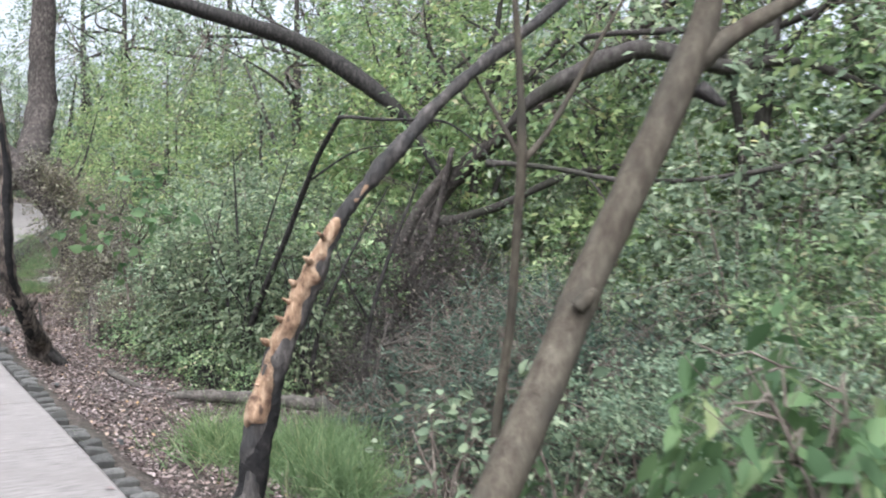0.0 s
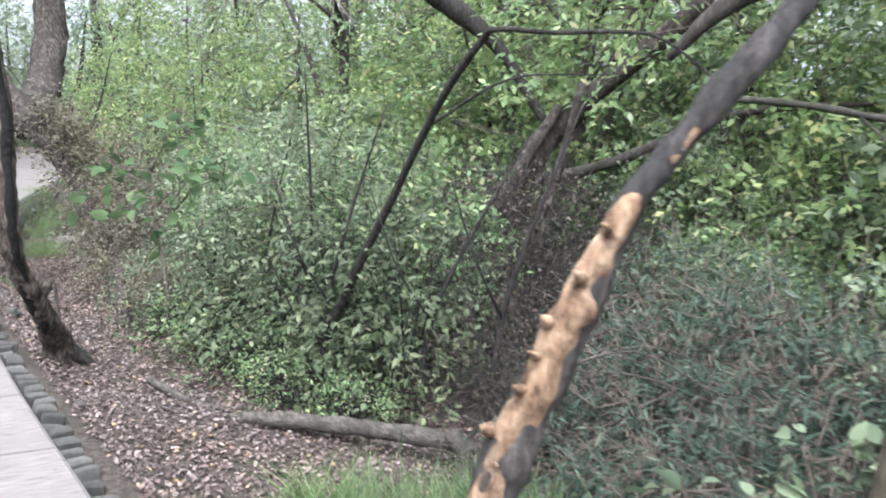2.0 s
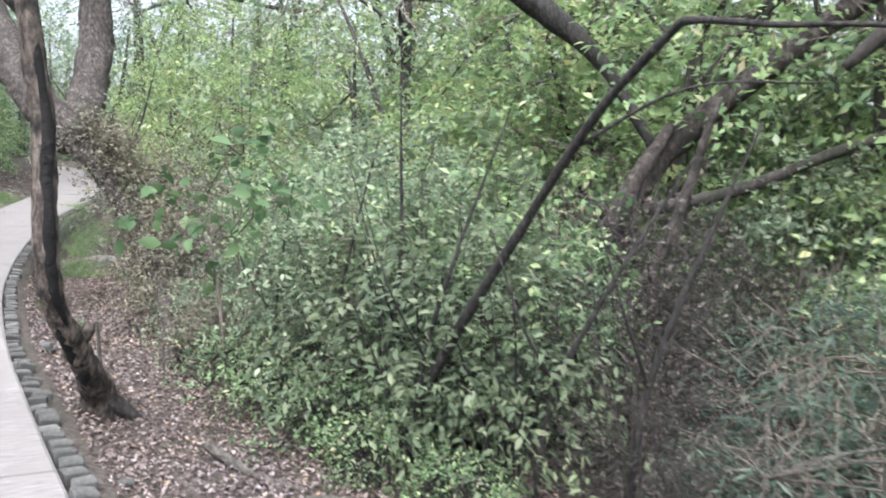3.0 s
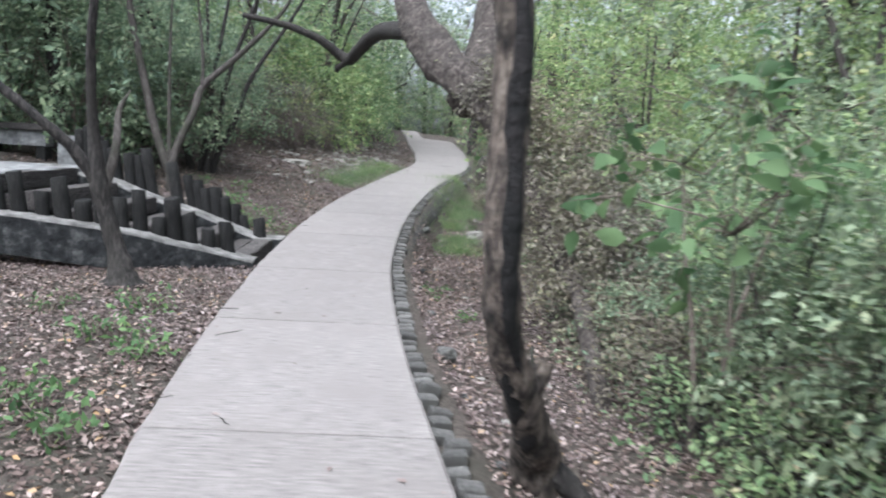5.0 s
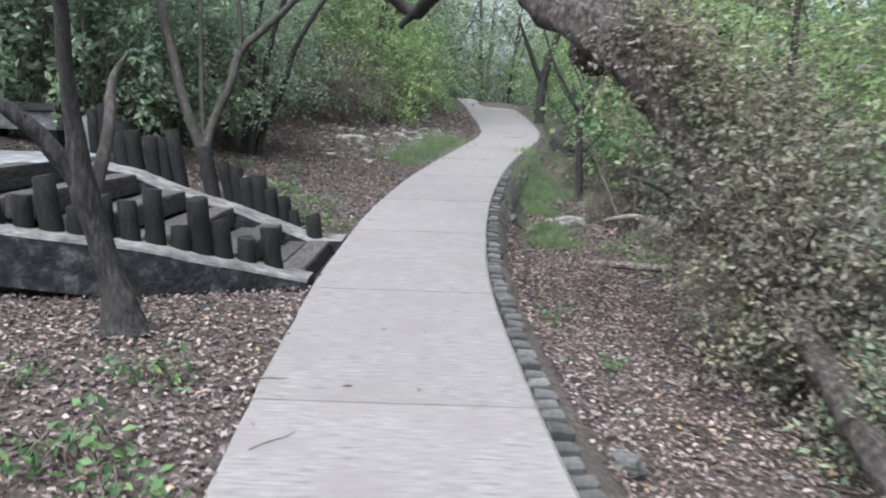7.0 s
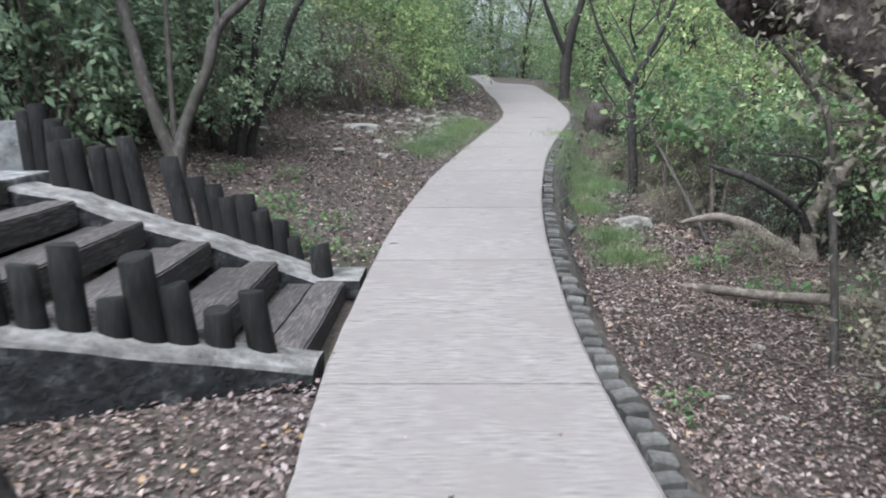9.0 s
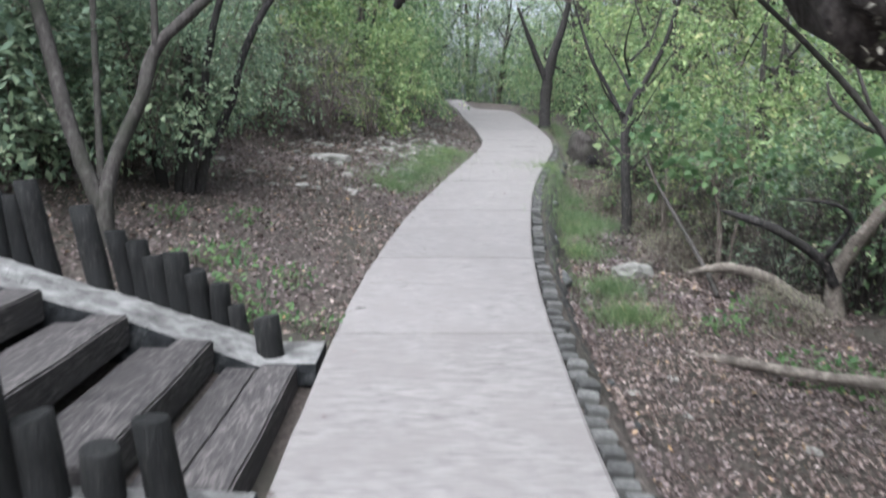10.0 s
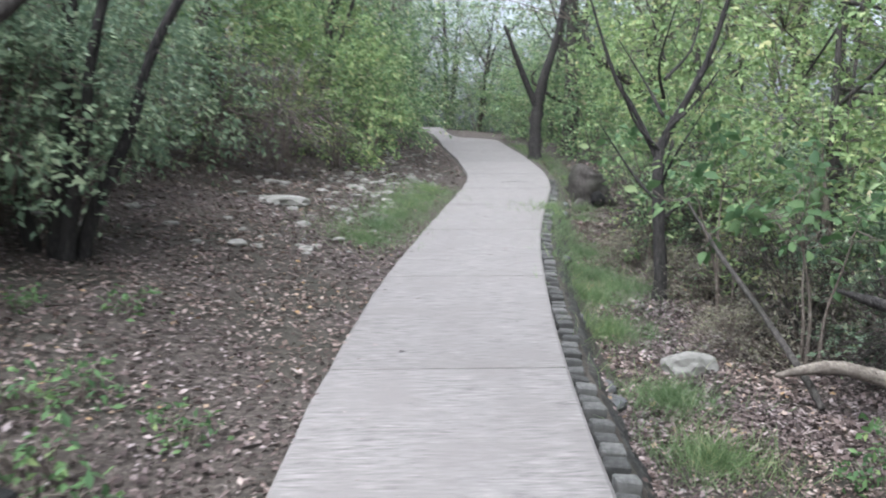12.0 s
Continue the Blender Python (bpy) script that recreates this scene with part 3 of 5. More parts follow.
post_row(far_x, [10.56 if x > -2.0 else 10.88 + 0.03 * math.sin(5 * x) for x in far_x], far_base, far_h, [0.078 + 0.009 * math.sin(9 * x) for x in far_x], -8)
up_x = [-4.3, -4.42, -4.55, -4.7]
post_row(up_x, [11.3 + 0.05 * k for k in range(4)], [0.84] * 4, [0.36, 0.42, 0.55, 0.5], [0.075] * 4, -2)

bench = thing("timber_bench", (-5.6, 12.3, 0.84), "dark timber seat rail on a pale concrete block", "bench")
bm = bmesh.new()
box(bm, -1.9, 0.12, -0.2, 0.2, 0.44, 0.54, 0.015)
part("rail", bm, bench, "dark timber rail", TIMBER)
bm = bmesh.new()
box(bm, -1.8, 0.08, -0.12, 0.16, 0.2, 0.435, 0.015)
part("block", bm, bench, "", OLD_CONCRETE)
for dx in (-1.6, -0.75, 0.0):
    bm = bmesh.new()
    box(bm, dx - 0.07, dx + 0.07, -0.1, 0.14, -0.15, 0.198, 0.01)
    part("leg", bm, bench, "", POST)
bm = bmesh.new()
box(bm, -0.17, 0.17, -0.06, 0.06, -0.2, 0.4, 0.015)
slab = part("boundary_slab", bm, None, "pale upright concrete slab beside the landing", OLD_CONCRETE)
slab.location = (-4.95, 11.7, 0.84)
tagged(slab, category="slab")

# ---- the fitted trees of the walk ----
def place_tree(name, label, category="tree"):
    return thing(name, (0, 0, 0), label, category)


def limb_part(top, name, points, material, sides=10, rough=0.2, label="", steps=6, seed=0):
    b = Build()
    tube(b, points, sides, steps, rough, seed)
    return part(name, b, top, label, material)


# twisted trunk that stands at the path's edge
t = place_tree("crooked_tree", "crooked dark tree with flaking bark beside the footpath")
CROOKED = [(0.66, 3.25, -0.3, 0.17), (0.61, 3.16, -0.02, 0.125), (0.56, 2.98, 0.12, 0.098), (0.49, 2.78, 0.3, 0.085), (0.41, 2.63, 0.48, 0.076), (0.33, 2.48, 0.7, 0.072), (0.285, 2.38, 0.91, 0.071), (0.27, 2.34, 1.22, 0.07), (0.27, 2.34, 1.53, 0.068), (0.26, 2.33, 1.84, 0.067), (0.19, 2.3, 2.4, 0.062), (0.05, 2.3, 3.3, 0.055), (0.2, 2.2, 4.6, 0.035), (0.4, 2.0, 6.0, 0.015)]
limb_part(t, "trunk", CROOKED, BARK_MIXED, 20, 0.22, steps=9)
# Raised black strips put in the shade of a deep rotting groove.
limb_part(t, "cleft", [(x + 0.018, y - r * 0.8, z, r * w) for (x, y, z, r), w in zip(CROOKED[4:11], (0.1, 0.34, 0.46, 0.5, 0.48, 0.44, 0.2))], CHAR_ROT_SHADE, 12, 0.5, "rotten cleft in the bark with its shade put in black", seed=2)
limb_part(t, "cleft", [(x - 0.03, y - r * 0.76, z, r * w) for (x, y, z, r), w in zip(CROOKED[1:6], (0.2, 0.5, 0.52, 0.46, 0.1))], CHAR_ROT_SHADE, 12, 0.5, "rotten cleft in the bark with its shade put in black", seed=4)
limb_part(t, "sucker", [(0.66, 3.45, -0.25, 0.02), (0.64, 3.5, 0.1, 0.017), (0.62, 3.55, 0.42, 0.013)], BARK_GREY, 7, 0.2, "thin dead shoot beside the foot")
limb_part(t, "stub", [(0.42, 2.66, 0.4, 0.055), (0.5, 2.68, 0.5, 0.042), (0.53, 2.69, 0.57, 0.036)], BARK_MIXED, 10)
limb_part(t, "limb", [(0.19, 2.31, 2.4, 0.05), (-0.4, 2.6, 3.0, 0.04), (-1.3, 3.0, 3.5, 0.025), (-2.2, 3.3, 3.9, 0.012)], BARK_DARK)
limb_part(t, "root", [(0.6, 3.14, 0.0, 0.09), (0.74, 3.12, -0.12, 0.06), (0.9, 3.1, -0.24, 0.03)], BARK_DARK)

# charred snag with the bark peeled off one side
SNAG = [(1.2, -2.15, -0.45, 0.10), (1.28, -2.18, -0.02, 0.074), (1.34, -2.22, 0.45, 0.066), (1.5, -2.33, 0.98, 0.053), (1.665, -2.45, 1.42, 0.042), (1.875, -2.58, 1.74, 0.036), (2.05, -2.63, 1.95, 0.034), (2.3, -2.67, 2.2, 0.033), (2.58, -2.69, 2.42, 0.032), (3.1, -2.72, 2.85, 0.032), (3.8, -2.75, 3.3, 0.025), (4.6, -2.7, 3.7, 0.01)]
t = place_tree("charred_snag", "leaning charred tree with orange bare wood on one side")
limb_part(t, "trunk", SNAG, CHARRED, 18, 0.42, steps=12)
limb_part(t, "charred_base", [(x + 0.006, y, z, r * 1.06) for x, y, z, r in SNAG[:2]] + [(1.325, -2.21, 0.3, 0.073), (1.37, -2.24, 0.5, 0.058), (1.42, -2.27, 0.66, 0.03)], CHAR_ROT_SHADE, 14, 0.3, "blackened foot of the trunk", seed=8)
bare = [(x - 0.03, y - 0.014, z, r * 0.8) for x, y, z, r in SNAG[2:5]]
limb_part(t, "bare_wood", [(1.30, -2.235, 0.36, 0.02)] + bare[:2] + [(1.565, -2.40, 1.22, 0.036), (1.615, -2.435, 1.34, 0.031), (1.67, -2.47, 1.45, 0.024), (1.73, -2.515, 1.54, 0.018), (1.81, -2.56, 1.65, 0.008)], BARE_WOOD, 22, 0.6, "peeled orange wood", steps=14, seed=3)
for k, (x, y, z) in enumerate([(1.38, -2.33, 0.9), (1.49, -2.42, 1.2), (1.36, -2.27, 0.68), (1.44, -2.36, 1.08), (1.31, -2.24, 0.55), (1.41, -2.35, 0.99), (1.55, -2.45, 1.32), (1.33, -2.26, 0.78)]):
    limb_part(t, "bark_flake", [(x + 0.04, y + 0.02, z, 0.022), (x, y - 0.02, z + 0.02, 0.014), (x - 0.025, y - 0.03, z + 0.035, 0.005)], BARE_WOOD, 6, 0.6, steps=3, seed=k)

# smooth brown leaning trunk
t = place_tree("leaning_tree", "smooth brown leaning tree forking above head height")
limb_part(t, "trunk", [(1.35, -3.75, -0.35, 0.1344), (1.55, -3.72, 0.0, 0.1050), (1.81, -3.67, 0.37, 0.0882), (2.08, -3.6, 0.75, 0.0823), (2.35, -3.54, 1.18, 0.0790), (2.57, -3.6, 1.66, 0.0773), (2.76, -3.65, 2.09, 0.0773), (2.88, -3.68, 2.42, 0.0630), (2.95, -3.7, 3.2, 0.0504), (3.1, -3.7, 4.6, 0.0336), (3.4, -3.6, 6.2, 0.0126)], BARK_BROWN, 18, 0.09, steps=8)
limb_part(t, "limb", [(2.78, -3.65, 2.12, 0.0672), (2.98, -3.75, 2.28, 0.0420), (3.3, -3.9, 2.5, 0.0378), (3.8, -4.1, 2.9, 0.0252), (4.6, -4.3, 3.6, 0.0101)], BARK_BROWN)
limb_part(t, "knot", [(2.22, -3.63, 1.08, 0.0336), (2.26, -3.66, 1.13, 0.0252), (2.27, -3.68, 1.16, 0.0101)], BARK_BROWN, 8)
limb_part(t, "knot", [(2.80, -3.7, 2.02, 0.0420), (2.84, -3.76, 1.97, 0.0252), (2.86, -3.8, 1.94, 0.0126)], BARK_DARK, 8)

# slender sapling
t = place_tree("sapling", "slender grey sapling forking at head height")
limb_part(t, "trunk", [(2.52, -2.5, -0.3, 0.0336), (2.55, -2.58, 0.4, 0.0286), (2.56, -2.66, 0.89, 0.0269), (2.53, -2.74, 1.35, 0.0252), (2.51, -2.8, 1.73, 0.0286), (2.47, -2.82, 2.2, 0.0202), (2.4, -2.8, 3.0, 0.0151), (2.3, -2.8, 4.4, 0.0050)], BARK_BROWN, 10, 0.12)
limb_part(t, "limb", [(2.51, -2.8, 1.72, 0.0202), (2.68, -2.85, 1.95, 0.0168), (2.9, -2.95, 2.4, 0.0118), (3.2, -3.1, 3.0, 0.0050)], BARK_BROWN, 8)
limb_part(t, "limb", [(2.51, -2.8, 1.74, 0.0168), (2.4, -2.7, 2.0, 0.0126), (2.25, -2.6, 2.3, 0.0067)], BARK_BROWN, 8)

# bent branch with an elbow
t = place_tree("bent_stem", "thin dark bent stem with a sharp elbow in the thicket", "shrub stem")
limb_part(t, "trunk", [(2.28, 1.9, -0.5, 0.0375), (2.35, 1.45, 0.35, 0.0338), (2.46, 0.71, 1.27, 0.0270), (2.48, 0.14, 1.84, 0.0225), (2.49, -0.3, 2.14, 0.0195), (2.51, -0.43, 2.19, 0.0165), (2.73, -0.61, 2.17, 0.0128), (3.06, -0.84, 2.17, 0.0105), (3.21, -0.95, 2.11, 0.0083), (3.4, -1.1, 1.9, 0.0060), (3.5, -1.2, 1.6, 0.0030)], BARK_DARK, 9, 0.15)
limb_part(t, "limb", [(2.47, 0.3, 1.7, 0.0105), (2.8, -0.1, 1.98, 0.0075), (3.2, -0.5, 2.0, 0.0037)], BARK_DARK, 6)

# dark stems standing in the thicket's edge
for k, (x, y, lx, ly, h, r) in enumerate([(2.25, 1.5, 0.3, -0.5, 2.2, 0.015), (2.4, 2.1, -0.15, -0.3, 2.4, 0.017), (2.75, 0.9, 0.5, -0.6, 2.0, 0.018), (3.1, 0.5, 0.4, -0.4, 2.2, 0.022), (2.2, 2.9, 0.2, -0.4, 2.1, 0.014), (1.95, 3.6, 0.1, -0.2, 1.8, 0.012)]):
    t = place_tree("thicket_stem", "thin dark bare stem standing in the thicket", "shrub stem")
    z = ground_z(x, y)
    limb_part(t, "trunk", [(x, y, z - 0.2, r * 1.3), (x + 0.1 * lx, y + 0.1 * ly, z + 0.3 * h, r), (x + 0.35 * lx, y + 0.5 * ly, z + 0.6 * h, r * 0.8), (x + lx, y + ly, z + h, r * 0.3)], BARK_DARK, 7, 0.2, seed=k)
    limb_part(t, "limb", [(x + 0.15 * lx, y + 0.15 * ly, z + 0.35 * h, r * 0.6), (x - 0.25, y - 0.2, z + 0.55 * h, r * 0.4), (x - 0.4, y - 0.1, z + 0.8 * h, r * 0.15)], BARK_DARK, 5, seed=k)
t = place_tree("dead_branch", "bundle of thin pale dead twigs in the thicket", "branch")
for k, (a, b, c) in enumerate([(0.9, 0.1, 0.15), (1.1, -0.3, 0.3), (0.8, -0.5, 0.05), (1.0, 0.3, 0.4), (0.6, -0.7, 0.35), (0.4, 0.5, 0.5)]):
    limb_part(t, "twig", [(2.7, -0.75, 0.45, 0.007), (2.7 + 0.4 * a, -0.8 + 0.4 * b, 0.42 + 0.5 * c, 0.0055), (2.7 + 0.8 * a, -0.85 + 0.7 * b, 0.3 + 0.4 * c, 0.004), (2.7 + 1.3 * a, -0.9 + b, 0.1 + 0.6 * c, 0.002)], LOG_WOOD, 5, 0.1, steps=3)
limb_part(t, "branch", [(2.62, -0.7, -0.3, 0.014), (2.66, -0.72, 0.1, 0.011), (2.7, -0.75, 0.47, 0.008)], LOG_WOOD, 7, 0.1, steps=3)

# fallen log at the thicket's edge
t = place_tree("fallen_log", "grey fallen log with a broken splintered end on leaf litter", "log")
limb_part(t, "trunk", [(1.55, 1.3, -0.24, 0.035), (1.65, 1.12, -0.2, 0.046), (1.95, 0.72, -0.16, 0.054), (2.3, 0.25, -0.13, 0.056), (2.52, -0.06, -0.13, 0.05), (2.6, -0.18, -0.16, 0.025)], LOG_WOOD, 12, 0.25)
limb_part(t, "splinter", [(2.5, -0.05, -0.08, 0.05), (2.52, -0.18, -0.18, 0.04), (2.5, -0.22, -0.36, 0.03)], LOG_WOOD, 7, 0.3)
t = place_tree("fallen_branch", "thin fallen branch lying on leaf litter", "branch")
limb_part(t, "branch", [(1.15, 2.1, -0.12, 0.03), (1.2, 1.98, -0.14, 0.035), (1.35, 1.7, -0.2, 0.025), (1.6, 1.35, -0.22, 0.012)], LOG_WOOD, 7, 0.3)

# slim dark tree before the stairs
t = place_tree("forked_tree", "small dark forked tree with flared base in leaf litter")
limb_part(t, "trunk", [(-2.5, 6.8, -0.2, 0.26), (-2.54, 6.81, 0.03, 0.15), (-2.58, 6.82, 0.22, 0.095), (-2.65, 6.83, 0.48, 0.08), (-2.75, 6.79, 0.91, 0.075), (-2.78, 6.74, 1.38, 0.05), (-2.76, 6.63, 1.92, 0.042), (-2.69, 6.5, 2.4, 0.035), (-2.5, 6.4, 3.6, 0.025), (-2.2, 6.2, 5.2, 0.01)], BARK_DARK, 14, 0.2)
limb_part(t, "limb", [(-2.74, 6.79, 0.88, 0.06), (-2.94, 6.7, 1.2, 0.05), (-3.19, 6.6, 1.45, 0.045), (-3.7, 6.5, 1.9, 0.035), (-4.4, 6.3, 2.8, 0.02), (-4.9, 6.2, 4.2, 0.008)], BARK_DARK, 10)
limb_part(t, "limb", [(-2.72, 6.8, 0.8, 0.05), (-2.68, 7.0, 1.2, 0.04), (-2.72, 7.2, 1.55, 0.03), (-2.65, 7.3, 1.75, 0.01)], BARK_GREY, 8)
for a in (0.3, 1.7, 2.9, 4.2, 5.3):
    limb_part(t, "root", [(-2.54, 6.81, 0.06, 0.08), (-2.54 + 0.17 * math.cos(a), 6.81 + 0.17 * math.sin(a), -0.01, 0.05), (-2.54 + 0.32 * math.cos(a), 6.81 + 0.32 * math.sin(a), -0.08, 0.02)], BARK_DARK, 7, steps=3)

# sprawling oak over the path
t = place_tree("sprawling_oak", "old leaning oak limb with a burl arching over the footpath")
limb_part(t, "trunk", [(1.25, 4.2, -0.4, 0.06), (1.32, 4.9, -0.1, 0.068), (1.4, 5.6, 0.08, 0.075), (1.46, 6.2, 0.24, 0.085), (1.38, 6.9, 0.5, 0.075), (1.12, 7.5, 1.15, 0.085), (0.66, 8.05, 1.95, 0.17), (0.25, 8.8, 2.4, 0.24), (-0.05, 9.7, 3.0, 0.2), (-0.3, 10.8, 3.9, 0.15), (-0.5, 12, 5.2, 0.08)], BARK_OAK, 20, 0.34)
vr = np.random.default_rng(21)
MANTLE = [(0.78, 8.0, 2.05, 0.2), (1.0, 7.8, 1.78, 0.27), (1.3, 7.6, 1.4, 0.36), (1.5, 7.2, 1.05, 0.4), (1.7, 6.75, 0.8, 0.4), (1.85, 6.2, 0.6, 0.36), (1.9, 7.5, 1.4, 0.45)]
tips = []
while len(tips) < 1700:
    cx, cy, cz, r = MANTLE[vr.integers(len(MANTLE))]
    p = np.array((cx, cy, cz)) + vr.normal(0, 0.66, 3) * r
    if noise.noise(Vector(p) * 3.4) > -0.1:
        tips.append(p)
tips = np.array(tips)
pl, al, si = sprays(tips, vr.normal(0, 1, tips.shape), 12, 0.2, 0.052, vr, 0.4)
part("vine", leaves_mesh("vine", pl, al, si, SMALL_LEAF, LEAF_DRY, vr), t, "dry grey-leaved vine mantle")
limb_part(t, "upright", [(0.55, 8.2, 1.9, 0.2), (0.85, 9.6, 2.5, 0.24), (1.02, 10.3, 3.4, 0.24), (1.05, 10.5, 4.8, 0.2), (1.2, 10.6, 7.0, 0.12)], BARK_OAK, 16, 0.25)
limb_part(t, "limb", [(-0.05, 9.4, 2.75, 0.13), (-0.5, 11.2, 2.95, 0.11), (-0.85, 12.4, 2.82, 0.1), (-1.09, 13.05, 2.72, 0.09), (-1.5, 12.95, 2.98, 0.07), (-2.0, 12.8, 3.15, 0.06), (-2.7, 12.6, 3.25, 0.04)], BARK_DARK, 10)
limb_part(t, "stub", [(-1.05, 13.0, 2.72, 0.07), (-1.2, 13.1, 2.6, 0.05), (-1.26, 13.15, 2.52, 0.035)], BARK_DARK, 8)

# broken limb hanging in the thicket
t = place_tree("broken_limb", "dark broken limb hanging among the shrubs", "branch")
limb_part(t, "branch", [(3.6, -0.76, 1.87, 0.03), (3.72, -0.92, 1.87, 0.026), (3.95, -1.2, 1.83, 0.02), (4.3, -1.6, 1.74, 0.02), (4.7, -2.1, 1.76, 0.018), (5.2, -2.6, 1.95, 0.02), (5.8, -3.0, 2.6, 0.025), (6.3, -3.2, 3.6, 0.03)], BARK_GREY, 9, 0.35, seed=5)
limb_part(t, "twig", [(4.1, -1.36, 1.8, 0.01), (4.15, -1.55, 1.6, 0.007), (4.2, -1.7, 1.3, 0.003)], BARK_GREY, 6, 0.2)

# background oak of the thicket
t = place_tree("arching_oak", "old oak with dark arching limbs deep in the thicket")
limb_part(t, "trunk", [(4.9, 3.6, -0.4, 0.22), (5.0, 3.3, 0.5, 0.16), (5.15, 3.0, 1.48, 0.13), (5.44, 2.79, 1.99, 0.12), (6.25, 2.0, 2.96, 0.1), (7.2, 1.2, 3.9, 0.07), (8, 0.5, 5, 0.04)], BARK_OAK, 14, 0.25)
limb_part(t, "limb", [(4.6, 0.5, 2.3, 0.03), (4.76, 0.17, 2.62, 0.07), (5.15, -0.19, 2.9, 0.1), (5.51, -0.55, 3.04, 0.09), (6.0, -1.0, 2.86, 0.07), (6.5, -1.4, 2.9, 0.05), (7.1, -1.9, 2.6, 0.03)], BARK_GREY, 12, 0.2)
limb_part(t, "stem", [(4.3, 2.9, -0.4, 0.12), (4.4, 2.75, 0.5, 0.09), (4.75, 2.7, 1.4, 0.075), (5.3, 2.75, 2.1, 0.05)], BARK_OAK, 12, 0.25)
limb_part(t, "stem", [(4.0, 2.1, -0.4, 0.07), (4.15, 2.0, 0.4, 0.055), (4.5, 1.8, 1.2, 0.045), (4.6, 1.5, 2.2, 0.03)], BARK_OAK, 10, 0.25)
limb_part(t, "limb", [(5.1, 3.1, 1.3, 0.07), (5.6, 2.2, 1.55, 0.055), (6.3, 1.4, 2.0, 0.045), (7.1, 0.5, 2.1, 0.03)], BARK_GREY, 9)
limb_part(t, "limb", [(5.3, 2.95, 1.9, 0.05), (5.0, 3.4, 2.7, 0.07), (4.54, 3.7, 3.17, 0.12), (3.75, 3.93, 3.64, 0.11), (2.85, 4.15, 3.89, 0.1), (1.6, 4.6, 4.2, 0.08), (0.2, 5.2, 4.4, 0.06), (-1.2, 5.6, 4.5, 0.03)], BARK_DARK, 12, 0.2)

# V-shaped tree behind the stairs and dark multi-stem beyond
t = place_tree("twin_stemmed_tree", "grey twin-stemmed tree behind the stair posts")
limb_part(t, "trunk", [(-3.6, 12.2, 0.3, 0.09), (-3.66, 12.25, 0.75, 0.07), (-3.6, 12.4, 1.2, 0.06), (-3.42, 12.6, 1.7, 0.058), (-3.3, 12.75, 2.15, 0.055), (-2.7, 12.9, 2.75, 0.045), (-2.1, 13.1, 3.5, 0.03), (-1.6, 13.2, 4.6, 0.012)], BARK_GREY, 10)
limb_part(t, "limb", [(-3.66, 12.25, 0.7, 0.07), (-3.95, 12.4, 1.4, 0.065), (-4.2, 12.6, 2.2, 0.06), (-4.5, 12.8, 3.4, 0.05), (-4.7, 13, 5.2, 0.02)], BARK_GREY, 10)
limb_part(t, "limb", [(-3.7, 12.3, 0.8, 0.035), (-3.8, 12.6, 1.7, 0.03), (-3.85, 12.8, 3.0, 0.022), (-3.8, 12.9, 4.5, 0.01)], BARK_GREY, 8)
limb_part(t, "limb", [(-3.32, 12.72, 2.1, 0.035), (-3.35, 12.8, 2.7, 0.028), (-3.5, 12.9, 3.8, 0.012)], BARK_GREY, 8)
t = place_tree("dark_clump_tree", "dark many-stemmed tree on the leafy bank")
for k, (dx, dy, lx, ly) in enumerate([(0, 0, 0.35, 0.2), (0.15, 0.05, 1.3, 0.4), (-0.16, 0.1, -0.9, 0.3), (0.05, 0.22, -0.2, 0.9), (0.1, -0.1, 0.8, -0.3)]):
    x, y = -3.86 + dx, 14.9 + dy
    limb_part(t, "trunk", [(x, y, 0.4, 0.085), (x + 0.12 * lx, y, 1.0, 0.06), (x + 0.35 * lx, y + 0.3 * ly, 1.7, 0.05), (x + 0.55 * lx, y + 0.5 * ly, 2.5, 0.042), (x + 1.3 * lx, y + ly, 4.2, 0.03), (x + 1.6 * lx, y + 1.3 * ly, 6, 0.012)], BARK_DARK, 9, seed=k)

# trees on the far right of the path
t = place_tree("thorny_tree", "thin branching tree with vines on the bank below the path")
limb_part(t, "trunk", [(1.92, 17.2, -0.3, 0.0952), (1.92, 17.2, 0.1, 0.0748), (1.88, 17.25, 0.9, 0.0680), (1.9, 17.29, 1.54, 0.0612), (2.15, 17.2, 2.1, 0.0408), (2.4, 17.15, 2.7, 0.0306), (2.7, 17, 4, 0.0136)], BARK_DARK, 10)
limb_part(t, "limb", [(1.88, 17.3, 1.4, 0.0408), (1.6, 17.35, 1.95, 0.0306), (1.34, 17.37, 2.4, 0.0238), (1.0, 17.4, 3.4, 0.0082)], BARK_DARK, 8)
for k in range(9):
    a, z = 2.4 * k, 0.7 + 0.2 * k
    limb_part(t, "limb", [(1.9, 17.27, z, 0.022), (1.9 + 0.35 * math.cos(a), 17.27 + 0.35 * math.sin(a), z + 0.35, 0.015), (1.9 + 0.7 * math.cos(a + 0.3), 17.27 + 0.7 * math.sin(a + 0.3), z + 0.9, 0.005)], BARK_DARK, 6, seed=k)
t = place_tree("path_bend_tree", "dark slim tree at the bend of the path")
limb_part(t, "trunk", [(2.5, 29.9, 0.7, 0.24), (2.48, 30.0, 1.4, 0.17), (2.52, 30.1, 2.3, 0.16), (2.68, 30.1, 3.2, 0.14), (3.1, 30.2, 4.6, 0.09), (3.4, 30.3, 7, 0.03)], BARK_DARK, 10)
limb_part(t, "limb", [(2.54, 30.1, 2.4, 0.1), (2.1, 30.0, 3.4, 0.08), (1.6, 29.9, 4.6, 0.04)], BARK_DARK, 8)
t = place_tree("dead_fork", "pale forked dead wood lying in the undergrowth", "dead wood")
